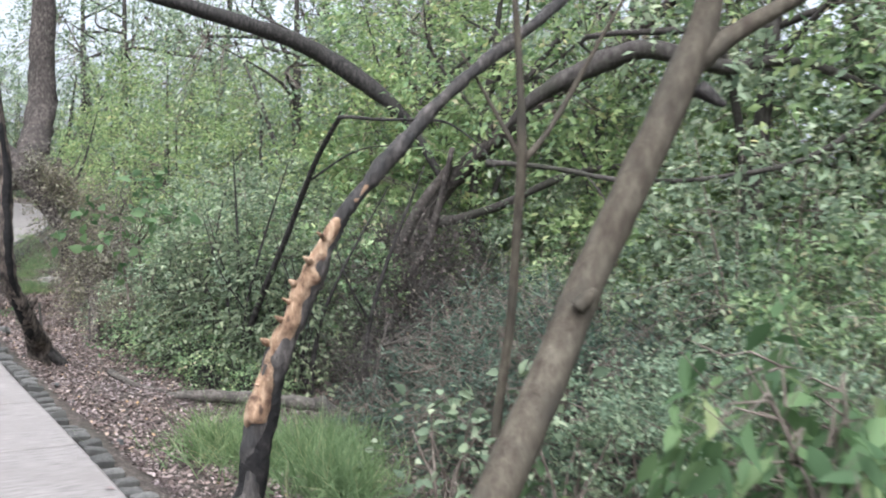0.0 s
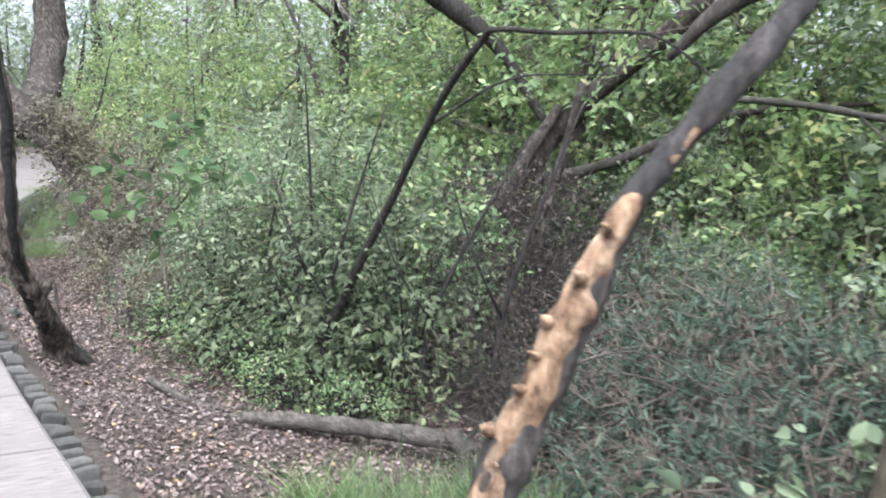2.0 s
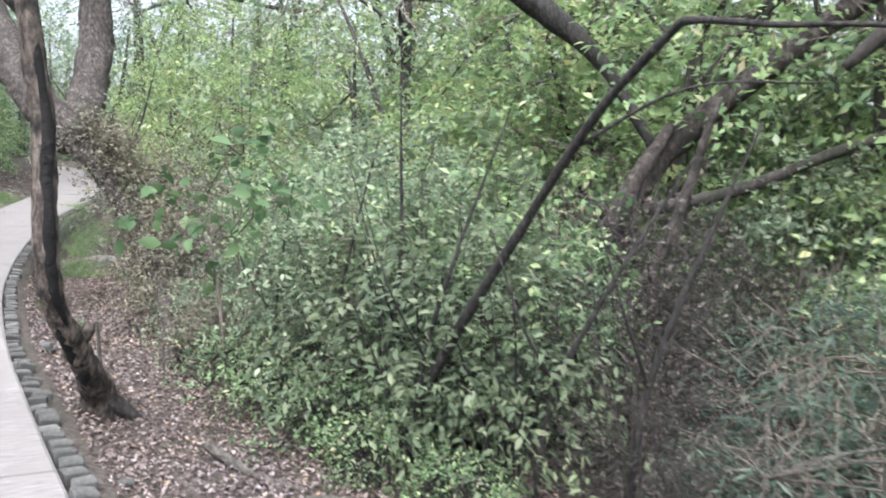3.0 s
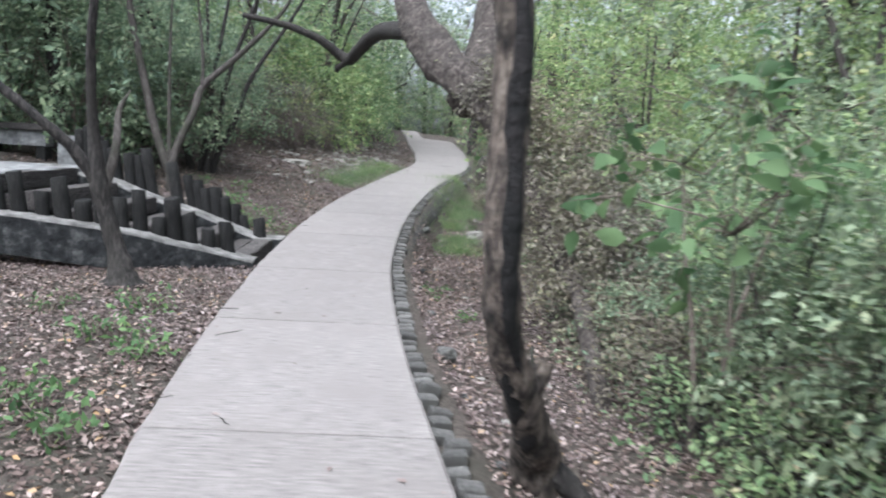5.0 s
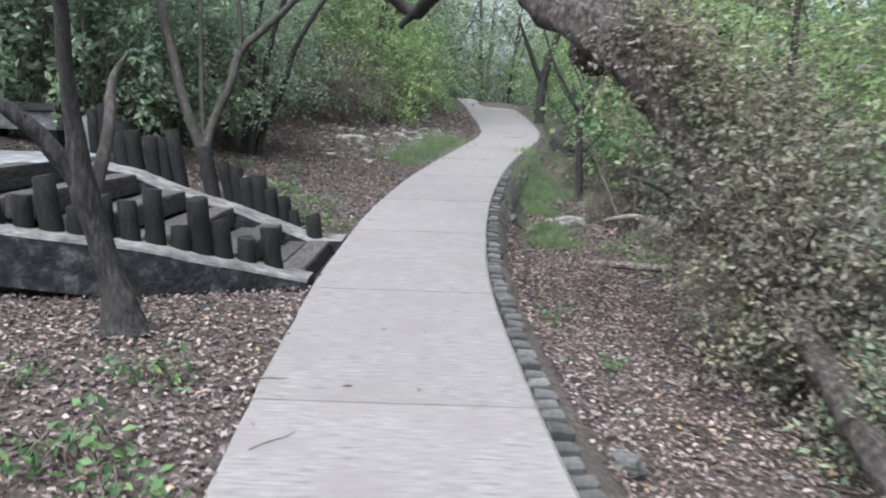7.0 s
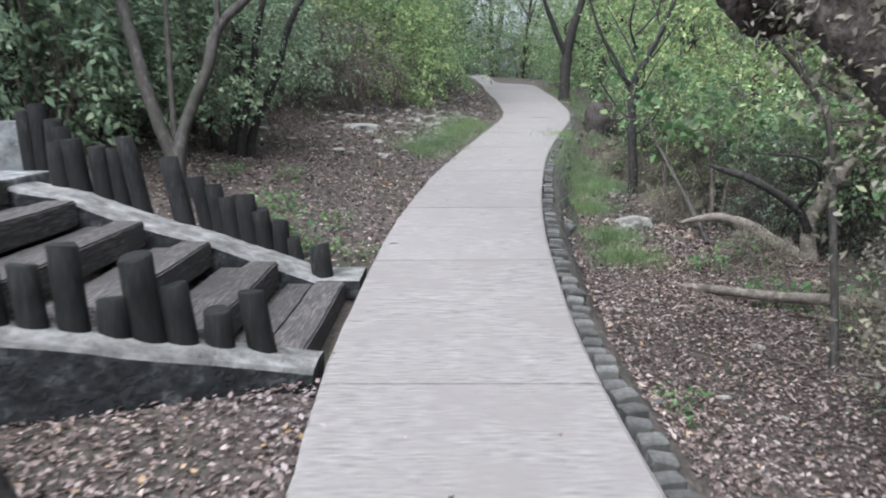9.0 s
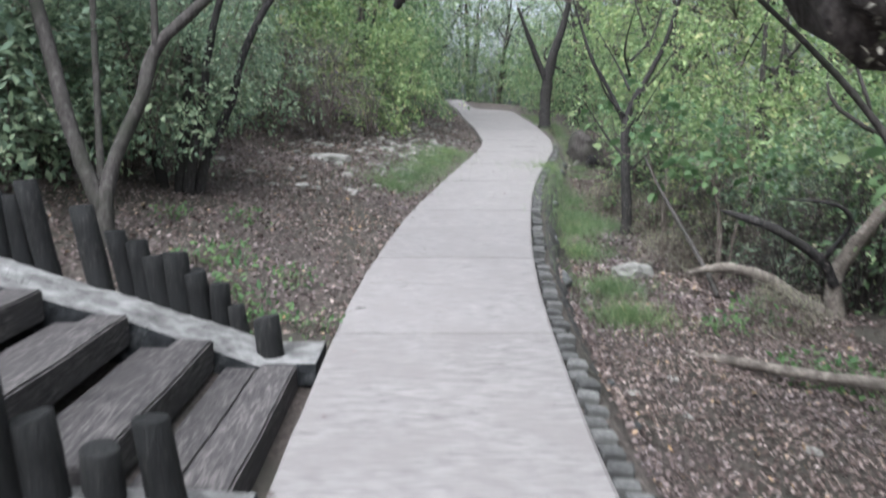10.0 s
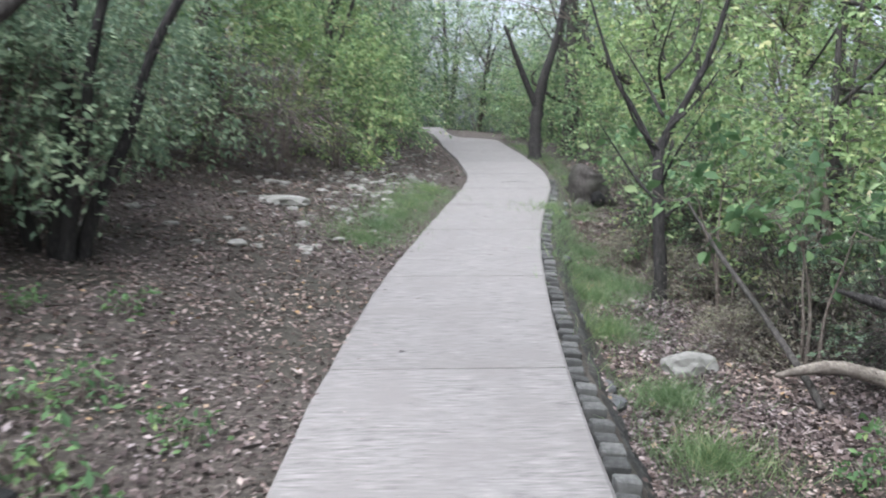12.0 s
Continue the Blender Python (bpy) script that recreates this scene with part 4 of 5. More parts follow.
limb_part(t, "trunk", [(3.4, 13.1, 0.75, 0.06), (3.28, 13.13, 0.52, 0.07), (3.19, 13.26, 0.27, 0.075), (3.08, 13.35, -0.05, 0.08), (3.12, 13.3, -0.5, 0.1)], DEAD_WOOD, 10, 0.2)
limb_part(t, "limb", [(3.1, 13.35, -0.45, 0.07), (2.85, 13.55, -0.3, 0.065), (2.59, 13.78, -0.13, 0.06), (2.3, 13.9, -0.05, 0.055), (2.08, 13.98, -0.06, 0.045), (1.8, 14.0, -0.12, 0.02)], DEAD_WOOD, 9, 0.2)
limb_part(t, "limb", [(3.05, 13.3, -0.1, 0.06), (2.9, 13.26, 0.15, 0.05), (2.47, 13.27, 0.44, 0.045), (2.2, 13.4, 0.55, 0.04), (1.94, 13.48, 0.63, 0.015)], BARK_DARK, 8, 0.2)
limb_part(t, "limb", [(2.9, 13.2, 0.2, 0.03), (3.0, 13.0, 0.55, 0.025), (2.8, 12.9, 0.75, 0.018), (2.3, 13.0, 0.8, 0.008)], BARK_DARK, 7, 0.2)
t = place_tree("leaning_pole", "thin dead stem leaning against the thorny tree", "dead wood")
limb_part(t, "branch", [(1.98, 16.6, 1.0, 0.016), (2.0, 15.8, 0.6, 0.022), (2.05, 14.9, 0.2, 0.026), (2.1, 14.1, -0.2, 0.03), (2.12, 13.9, -0.35, 0.03)], BARK_GREY, 8, 0.2)
t = place_tree("bowed_sapling", "thin dark sapling bowed over the leaf litter")
limb_part(t, "trunk", [(1.69, 9.6, -0.5, 0.035), (1.7, 9.7, 0.0, 0.03), (1.71, 9.87, 0.6, 0.028), (1.67, 9.97, 1.25, 0.026), (1.47, 10.07, 1.62, 0.022), (1.17, 10.18, 1.97, 0.018), (0.75, 10.3, 2.4, 0.012), (0.4, 10.4, 2.9, 0.005)], BARK_GREY, 8, 0.15)
limb_part(t, "limb", [(1.66, 9.97, 1.25, 0.014), (1.95, 9.9, 1.25, 0.01), (2.3, 9.8, 1.0, 0.005)], BARK_GREY, 6)
limb_part(t, "limb", [(1.5, 10.05, 1.6, 0.012), (1.5, 10.3, 2.0, 0.008), (1.7, 10.5, 2.5, 0.004)], BARK_GREY, 6)
t = place_tree("fallen_pole", "long thin fallen trunk across the leaf litter", "log")
limb_part(t, "trunk", [(1.1, 12.1, -0.42, 0.035), (1.4, 11.7, -0.36, 0.042), (1.8, 11.0, -0.26, 0.045), (2.15, 10.4, -0.15, 0.05), (2.7, 9.6, -0.1, 0.05), (3.3, 8.8, -0.1, 0.055)], DEAD_WOOD, 9, 0.2)


# ---- stones ----
def rock(bm_seed, sx, sy, sz):
    bm = bmesh.new()
    bmesh.ops.create_icosphere(bm, subdivisions=3, radius=1)
    for v in bm.verts:
        d = 1 + 0.4 * noise.noise(v.co * 1.5 + Vector((bm_seed, 0, 0))) + 0.1 * noise.noise(v.co * 4 + Vector((0, bm_seed, 0)))
        c = v.co * d
        v.co = Vector((math.copysign(min(abs(c.x), 1.0), c.x) * sx, math.copysign(min(abs(c.y), 1.0), c.y) * sy, math.copysign(min(abs(c.z), 0.85), c.z) * sz))
    return bm


def put_rock(seed, x, y, sx, sy, sz, material, label, z=None, group="", turn=0):
    ob = part("stone", rock(seed, sx, sy, sz), None, label, material)
    ob.matrix_world = pose(x, y, (ground_z(x, y) if z is None else z) + sz * 0.35, 0, 0, turn)
    return tagged(ob, category="stone", group=group)


put_rock(1, 1.42, 14.8, 0.26, 0.15, 0.13, STONE, "pale limestone rock on leaf litter", turn=15)
put_rock(2, 0.3, 5.35, 0.085, 0.09, 0.08, BRICK, "small grey rock beside the path edging")
stump = place_tree("hollow_stump", "grey weathered tree stump with a dark hollow beside the path", "stump")
limb_part(stump, "trunk", [(2.62, 23.75, 0.15, 0.5), (2.58, 23.7, 0.45, 0.4), (2.5, 23.66, 0.75, 0.36), (2.46, 23.64, 0.98, 0.3), (2.5, 23.66, 1.06, 0.16)], BARK_GREY, 20, 0.3, seed=9)
# A black lump on the front paints the shade inside the stump's hole.
limb_part(stump, "hollow", [(2.6, 23.36, 0.36, 0.04), (2.62, 23.33, 0.48, 0.13), (2.6, 23.34, 0.6, 0.12), (2.58, 23.36, 0.7, 0.03)], CHAR_ROT_SHADE, 10, 0.3, "hollow in the stump, its shade put in as a black lump")
limb_part(stump, "root", [(2.4, 23.5, 0.45, 0.14), (2.2, 23.3, 0.3, 0.1), (2.1, 23.2, 0.15, 0.05)], BARK_GREY, 9, 0.3)
put_rock(4, -2.6, 18.9, 0.36, 0.2, 0.1, STONE, "flat pale slab of rock on the bank", turn=-20)
for k in range(270):
    y = rs.uniform(16, 30) if k % 3 else rs.normal(21.5, 2.5)
    s = abs(rs.normal(0, 1)) * 1.2 + 0.55
    x = path_left(y) - s
    r = rs.uniform(0.03, 0.12) * (0.6 + 0.4 * rs.random())
    put_rock(10 + k, x, y, r, r * rs.uniform(0.5, 1), r * 0.45, STONE, "loose pale stone on the bank", group="stones on the bank", turn=rs.uniform(0, 180))
for k in range(40):
    y = 12 + k * 0.31 + rs.uniform(-0.1, 0.1)
    x = path_right(y) + 0.2 + rs.uniform(0, 0.08)
    r = rs.uniform(0.06, 0.11)
    put_rock(100 + k, x, y, r, r * 1.2, r * 0.9, DARK_STONE, "dark rubble stone holding up the path edge", group="stones under the path edge", turn=rs.uniform(0, 180), z=path_z(y) - rs.uniform(0.26, 0.42))
for k in range(26):
    y = rs.uniform(4, 16)
    r = rs.uniform(0.015, 0.04)
    put_rock(200 + k, path_right(y) + rs.uniform(0.5, 2.0), y, r * 1.4, r, r * 0.5, STONE, "small pale stone chip in the leaf litter", group="pale stone chips", turn=rs.uniform(0, 180))
for k in range(14):
    y = -6 + k * 1.3 + rs.uniform(-0.4, 0.4)
    x = path_right(y) + 0.3 + rs.uniform(0, 0.08)
    r = rs.uniform(0.025, 0.05)
    put_rock(160 + k, x, y, r, r * 1.2, r * 0.7, DARK_STONE, "small dark stone beside the path edging", group="stones beside the edging", turn=rs.uniform(0, 180))


# ---- undergrowth and woodland ----
rng = np.random.default_rng(11)
front_rng = np.random.default_rng(12)


def in_brush(x, y):
    """The strip of leafless dead brush that runs in front of the arching oak."""
    ax, ay, bx, by = 2.6, -0.3, 5.0, 3.3
    u = min(1.0, max(0.0, ((x - ax) * (bx - ax) + (y - ay) * (by - ay)) / ((bx - ax) ** 2 + (by - ay) ** 2)))
    return math.hypot(x - ax - u * (bx - ax), y - ay - u * (by - ay)) < 0.75


def set_down(proto, spots, group):
    first = True
    spots = [p for p in spots if not in_brush(p[0], p[1])] if "thicket" in group else spots
    for (x, y, turn, size, dz) in spots:
        m = pose(x, y, ground_z(x, y) + dz, 0, 0, turn) @ Matrix.Diagonal((size, size, size * 1.0, 1))
        if first:
            proto.matrix_basis = m
            proto["group"] = group
            first = False
        else:
            made = copy_thing(proto, pose(x, y, ground_z(x, y) + dz, 0, 0, turn))
            made.scale = (size, size, size)


def scatter(n, xr, yr, size, rng, keep=lambda x, y: True, gap=0.8):
    out = []
    tries = 0
    while len(out) < n and tries < 4000:
        tries += 1
        x, y = rng.uniform(*xr), rng.uniform(*yr)
        if keep(x, y) and all((x - o[0]) ** 2 + (y - o[1]) ** 2 > gap * gap for o in out):
            out.append((x, y, rng.uniform(0, 360), rng.uniform(*size), 0.0))
    return out


right = lambda a: (lambda x, y: x - path_right(y) > a)
left = lambda a: (lambda x, y: path_left(y) - x > a)
stairs_clear = lambda x, y: not (7.2 < y < 13.2 and x > -7.2)
GREENS = (("mid green", LEAF_MID), ("pale grey-green", LEAF_PALE), ("dark green", LEAF_DARK), ("yellow-green", LEAF_YELLOW), ("dry grey-green", LEAF_DRY))

# the thicket along the walk
near = [shrub("shrub", rng, w, h, n, 14, l, m, "dense %s shrub with small oval leaves" % c, stems=6, twig_every=4)
        for (c, m), w, h, n, l in zip(GREENS, (1.9, 2.0, 1.7, 1.9, 1.5), (2.2, 2.6, 1.6, 2.4, 1.1), (270, 280, 260, 250, 260), (0.088, 0.08, 0.072, 0.09, 0.055))]
set_down(near[0], [(4.3, 13.6, 0, 1.0, 0), (3.0, 18.2, 120, 0.9, 0), (3.9, 22.4, 80, 1.1, 0), (4.2, 15.0, 80, 1.1, 0), (2.9, 3.6, 10, 0.8, 0), (3.3, 2.2, 50, 0.9, 0), (2.9, 5.0, 90, 0.9, 0), (4.9, -3.0, 0, 0.6, -0.1)] + scatter(13, (3.6, 8), (-5, 10), (0.7, 1.1), rng, lambda x, y: True, 1.5), "green shrubs of the thicket")
set_down(near[1], [(4.6, -3.4, 100, 0.5, 0), (2.6, 2.9, 20, 0.85, 0), (2.5, 4.3, 120, 0.7, 0), (3.1, 1.4, 80, 0.8, 0), (2.9, 6.3, 10, 0.9, 0)] + scatter(10, (3.6, 8.5), (-3, 12), (0.8, 1.1), rng, lambda x, y: True, 1.6), "pale shrubs of the thicket")
set_down(near[2], [(-4.15, 14.7, 30, 1.0, 0.6), (-3.7, 15.4, 130, 0.9, 1.0), (-4.5, 15.2, 210, 1.2, 0.3), (3.1, -3.1, 0, 0.5, 0), (3.6, -2.7, 90, 0.6, 0), (3.9, -3.4, 40, 0.6, 0), (4.5, 12.0, 30, 1.0, 0), (3.5, 15.2, 30, 0.9, 0), (3.2, 19.2, 0, 1.0, 0), (4.0, 14.4, 0, 1.2, 0), (3.7, 17.2, 0, 1.1, 0), (3.0, 2.3, 10, 0.7, -0.1), (3.6, 0.6, 60, 0.7, -0.1), (2.0, 5.4, 200, 0.7, -0.1), (2.3, 7.0, 90, 0.75, -0.1), (2.3, 8.6, 0, 0.7, -0.1)] + scatter(10, (3.2, 7), (-5, 12), (0.6, 1.0), rng, lambda x, y: True, 1.5), "dark shrubs of the thicket")
set_down(near[3], [(3.4, 16.2, 60, 1.0, 0.2), (3.3, 20.2, 30, 1.0, 0), (4.0, 10.6, 30, 1.0, 0)] + scatter(8, (4.5, 9), (6, 24), (0.9, 1.3), rng, lambda x, y: True, 1.8), "yellow-green shrubs below the path")
set_down(near[4], [(2.3, 12.7, 0, 0.45, -0.05), (2.0, 15.2, 60, 0.45, 0), (2.3, 17.4, 10, 0.55, 0), (2.1, 18.8, 90, 0.5, 0), (2.2, 10.1, 40, 0.4, 0), (1.75, 6.9, 10, 0.75, 0.35), (1.95, 5.6, 80, 0.7, 0.05), (1.65, 7.4, 160, 0.8, 0.6), (1.85, 7.7, 240, 0.7, 0.5), (1.9, 6.6, 100, 0.9, 0.0), (2.4, 3.2, 30, 0.8, -0.1), (1.9, 4.6, 70, 0.7, -0.05), (3.0, 10.2, 0, 0.9, 0), (2.7, 15.4, 0, 0.7, 0), (2.7, 16.6, 0, 0.8, 0), (1.95, 8.6, 45, 0.55, 0.1), (2.9, 9.0, 0, 0.9, 0)] + scatter(3, (3.2, 5), (15, 22), (0.7, 1.0), rng, right(2.2), 1.2), "dry twiggy shrubs")

# leafy front of the thicket, behind the log
front = shrub("leafy_shrub", front_rng, 1.6, 2.3, 190, 12, 0.095, LEAF_FRONT, "pale green shrub with drooping lance-shaped leaves", shape=DROOP_LEAF, stems=9, reach=0.3, droop=0.7, twig_every=3, bark=BARK_DARK)
set_down(front, [(2.4, 1.95, 0, 0.8, -0.1), (2.25, 2.8, 100, 0.7, -0.1), (2.75, 1.25, 190, 0.75, -0.1), (2.15, 3.7, 270, 0.6, -0.1), (3.0, 2.3, 60, 1.0, 0)], "leafy shrubs behind the log")
feet = shrub("low_shrub", front_rng, 1.0, 0.55, 120, 10, 0.06, LEAF_MID, "low green shrub at the foot of the thicket", stems=7, reach=0.2, droop=0.4, bark=BARK_DARK)
set_down(feet, [(1.95, 2.2, 0, 0.8, 0), (2.05, 1.5, 80, 0.7, 0), (1.85, 3.0, 150, 0.9, 0), (2.3, 0.95, 230, 0.6, 0), (1.75, 3.9, 20, 0.9, 0)], "low shrubs at the foot of the thicket")

# taller growth behind
tall = [shrub("tall_shrub", rng, 2.8, 3.4, 300, 14, 0.125, m, "tall %s shrub at the edge of the wood" % c, stems=6, reach=0.45, twig_every=5) for c, m in (GREENS[2], GREENS[0], GREENS[1])]
set_down(tall[0], [(-4.6, 20.0, 90, 0.9, 0), (-5.3, 17.6, 130, 0.9, 0), (-5.6, 15.4, 180, 0.9, 0), (-5.3, 13.8, 20, 0.7, 0), (-6.6, 13.6, 50, 1.0, 0), (-8.0, 12.6, 50, 0.9, 0)] + scatter(11, (-10, -5.2), (11, 30), (0.8, 1.2), rng, stairs_clear, 1.9), "dark shrubs on the bank")
set_down(tall[1], [(2.4, 47.6, 0, 0.8, -0.2), (0.2, 48.0, 0, 0.8, -0.2), (4.2, 46.0, 40, 0.9, 0), (-2.2, 46.0, 40, 0.9, 0), (-2.2, 32.0, 0, 0.8, 0), (-2.4, 36.0, 30, 0.9, 0), (-2.0, 40.0, 50, 0.8, 0), (4.3, 36.0, 0, 0.8, 0), (4.2, 41.0, 0, 0.9, 0), (-1.7, 26.0, 10, 0.75, 0), (-1.6, 29.0, 70, 0.9, 0), (-3.8, 25.0, 0, 1.1, 0), (4.6, 27.0, 0, 0.9, 0), (4.4, 31.0, 60, 1.0, 0)] + scatter(9, (-12, -5.4), (2, 30), (0.8, 1.2), rng, stairs_clear, 2.2) + scatter(10, (6.5, 13), (-8, 24), (0.9, 1.3), rng, lambda x, y: True, 2.2) + scatter(14, (-10, 12), (32, 52), (0.9, 1.4), rng, lambda x, y: abs(x - 1.0) > 3.2 or y > 46.5, 2.2), "green shrubs behind")
set_down(tall[2], scatter(12, (5.5, 12), (-6, 24), (0.9, 1.2), rng, lambda x, y: True, 2.2) + scatter(8, (-9, 11), (40, 56), (1.0, 1.5), rng, lambda x, y: abs(x - 1.0) > 3.4 or y > 47, 2.4), "pale shrubs behind")

tall_bright = shrub("tall_shrub", rng, 2.8, 3.4, 300, 14, 0.125, LEAF_YELLOW, "tall yellow-green shrub at the edge of the wood", stems=6, reach=0.45, twig_every=5)
set_down(tall_bright, [(7.0, 0.6, 0, 0.9, 0.3), (6.0, 4.4, 80, 1.0, 0.3), (5.2, 6.2, 130, 0.9, 0.2), (-2.3, 23.6, 40, 0.8, 0), (-4.4, 24.2, 100, 1.1, 0), (-3.3, 28.5, 30, 1.1, 0)] + scatter(9, (6.2, 11), (-5, 12), (0.9, 1.2), rng, lambda x, y: True, 1.8), "bright shrubs behind")

woods = [tree("tree", rng, h, r, w, lo, n, 18, l, m, "%s-crowned woodland tree with a slender trunk" % c, bark=b)
         for (c, m), h, r, w, lo, n, l, b in zip(GREENS[:4], (7.5, 8.5, 8.0, 7.0), (0.13, 0.15, 0.14, 0.11), (5.0, 5.4, 5.2, 4.4), (1.8, 2.4, 1.6, 1.6), (260, 260, 280, 240), (0.14, 0.135, 0.14, 0.14), (BARK_GREY, BARK_GREY, BARK_DARK, BARK_GREY))]
set_down(woods[0], [(-4.2, 22.5, 160, 0.9, 0), (-3.0, 27.5, 20, 0.9, 0), (6.0, 3.6, 0, 0.8, 0), (7.0, 6.4, 50, 0.9, 0), (8.6, 0.8, 90, 0.9, 0), (7.6, -3.6, 10, 0.9, 0), (2.6, 48.5, 0, 0.9, -0.3), (-0.6, 49.5, 100, 0.9, -0.3), (4.6, 40.0, 0, 0.9, 0)] + scatter(5, (9, 22), (-10, 40), (0.8, 1.2), rng, lambda x, y: True, 3.6) + scatter(10, (-20, 20), (44, 66), (0.9, 1.4), rng, lambda x, y: True, 3.6), "mid green trees")
set_down(woods[1], [(4.8, 27.0, 20, 1.3, 0), (6.6, 20.5, 120, 1.3, 0), (3.9, 32.5, 210, 1.4, 0), (-3.2, 34.0, 60, 1.3, 0), (-6.2, 25.0, 300, 1.3, 0), (7.5, 14.0, 80, 1.3, 0), (5.4, 8.8, 0, 0.85, 0), (9.4, 4.0, 0, 0.9, 0), (6.6, -0.8, 60, 0.75, 0), (9.6, 10.0, 30, 1, 0), (4.4, 34.0, 0, 0.9, 0), (1.2, 52, 0, 1.0, -0.3), (-2.6, 44.0, 0, 0.9, 0)] + scatter(6, (10, 24), (-10, 40), (0.8, 1.2), rng, lambda x, y: True, 3.8) + scatter(8, (-16, 18), (46, 64), (1, 1.4), rng, lambda x, y: True, 4), "pale trees")
set_down(woods[2], [(-2.6, 33.0, 20, 0.9, 0), (-3.0, 39.0, 20, 0.9, 0), (-5.4, 16.6, 0, 0.8, 0), (-5.8, 13.4, 80, 0.85, 0), (-7.4, 10.8, 0, 0.9, 0.4)] + scatter(9, (-20, -7), (8, 42), (0.8, 1.25), rng, stairs_clear, 3.0), "dark trees on the bank")
set_down(woods[3], [(7.2, 2.0, 40, 0.85, 0), (6.4, 5.2, 140, 0.8, 0), (7.9, -2.0, 250, 0.85, 0), (3.6, 16.8, 0, 0.62, 0), (3.7, 21.0, 90, 0.7, 0), (3.9, 12.8, 200, 0.6, 0), (4.8, 19, 0, 0.9, 0), (4.6, 24.0, 30, 0.9, 0), (5.2, 10.5, 30, 0.7, 0)] + scatter(10, (5.5, 18), (6, 48), (0.8, 1.1), rng, right(4.0), 3.4), "yellow-green trees")

LEAF_PURPLE = leaf_mat("withered_purple_leaf", [(0.0, (0.06, 0.05, 0.055)), (0.6, (0.1, 0.085, 0.09)), (1.0, (0.15, 0.13, 0.13))], gain=1.0, through_light=0.2)
bare_shrub = shrub("bare_shrub", rng, 1.9, 1.9, 300, 5, 0.05, LEAF_PURPLE, "nearly leafless purple-brown twiggy shrub on the bank", stems=16, reach=0.4, droop=0.1)
set_down(bare_shrub, [(-3.0, 21.6, 0, 1.0, 0), (-3.9, 20.9, 80, 1.0, 0)], "twiggy bare shrubs")
LEAF_DEAD = leaf_mat("withered_brown_leaf", [(0.0, (0.04, 0.032, 0.026)), (0.5, (0.085, 0.07, 0.055)), (0.85, (0.12, 0.105, 0.08)), (1.0, (0.09, 0.12, 0.06))], gain=1.0, through_light=0.2)
brush = shrub("dead_brush", rng, 1.7, 1.7, 300, 5, 0.045, LEAF_DEAD, "tangle of brown leafless brush below the oak", stems=18, reach=0.4, droop=0.3, bark=BARK_GREY)
set_down(brush, [(3.2, 0.5, 0, 0.6, -0.1), (3.7, 1.2, 70, 0.8, -0.1), (4.2, 1.9, 140, 1.0, 0), (4.6, 2.7, 220, 1.1, 0), (4.9, 1.7, 300, 0.9, 0), (3.0, -0.3, 40, 0.45, -0.1), (3.0, 14.2, 10, 0.7, -0.1), (2.7, 15.6, 100, 0.7, 0), (3.6, 13.7, 190, 0.9, 0), (3.4, 11.4, 280, 0.7, 0), (2.9, 17.7, 50, 0.8, 0), (2.5, 19.4, 140, 0.8, 0)], "dead brush")
LEAF_FERN = leaf_mat("dark_feathery_leaf", [(0.0, (0.026, 0.044, 0.03)), (0.5, (0.05, 0.082, 0.054)), (0.9, (0.08, 0.12, 0.078)), (1.0, (0.12, 0.15, 0.1))], gain=1.35)
NEEDLE_LEAF = (np.array([(0, 0, 0), (-0.09, 0.4, 0.03), (0, 1, -0.08), (0.09, 0.4, 0.03)]), [(0, 3, 2), (0, 2, 1)])
feathery = shrub("feathery_shrub", rng, 1.3, 0.9, 190, 16, 0.085, LEAF_FERN, "low dark blue-green shrub with feathery drooping leaves", shape=NEEDLE_LEAF, stems=7, reach=0.32, droop=0.7)
set_down(feathery, [(3.3, -1.0, 0, 1.0, -0.15), (3.0, -1.7, 90, 0.8, -0.1), (3.9, -0.3, 200, 1.1, -0.1), (3.8, -1.7, 150, 1.1, 0), (4.5, -1.1, 30, 1.3, 0), (2.75, -0.6, 260, 0.6, -0.1), (4.6, -2.2, 60, 1.2, 0), (4.6, 0.2, 100, 1.2, 0.1)], "feathery shrubs")

# big-leaved plants at the edge of the thicket
broad = shrub("broadleaf_plant", rng, 1.1, 1.0, 46, 7, 0.15, LEAF_BROAD, "broad-leaved plant with drooping bright leaves", shape=DROOP_LEAF, stems=5, reach=0.16, droop=2.2)
set_down(broad, [(2.45, -4.5, 0, 0.95, 0), (2.75, -5.2, 70, 1.0, 0.1), (2.9, -4.3, 160, 1.15, 0.2), (2.2, -3.6, 220, 0.6, 0), (3.3, -4.9, 20, 1.2, 0.3)], "broad-leaved plants")
pale_broad = shrub("broadleaf_plant", rng, 0.8, 0.7, 30, 6, 0.1, LEAF_PALE, "low plant with pale broad leaves", shape=BROAD_LEAF, stems=5, reach=0.2, droop=0.5)
set_down(pale_broad, [(2.35, -2.35, 0, 0.9, 0), (2.75, -2.9, 90, 1.0, 0), (3.1, -2.2, 200, 1.1, 0)], "pale broad-leaved plants")
tall_broad = shrub("broadleaf_plant", rng, 1.0, 1.6, 26, 6, 0.12, LEAF_BROAD, "tall thin plant with bright broad leaves", shape=BROAD_LEAF, stems=3, low=0.55, reach=0.25, droop=0.3)
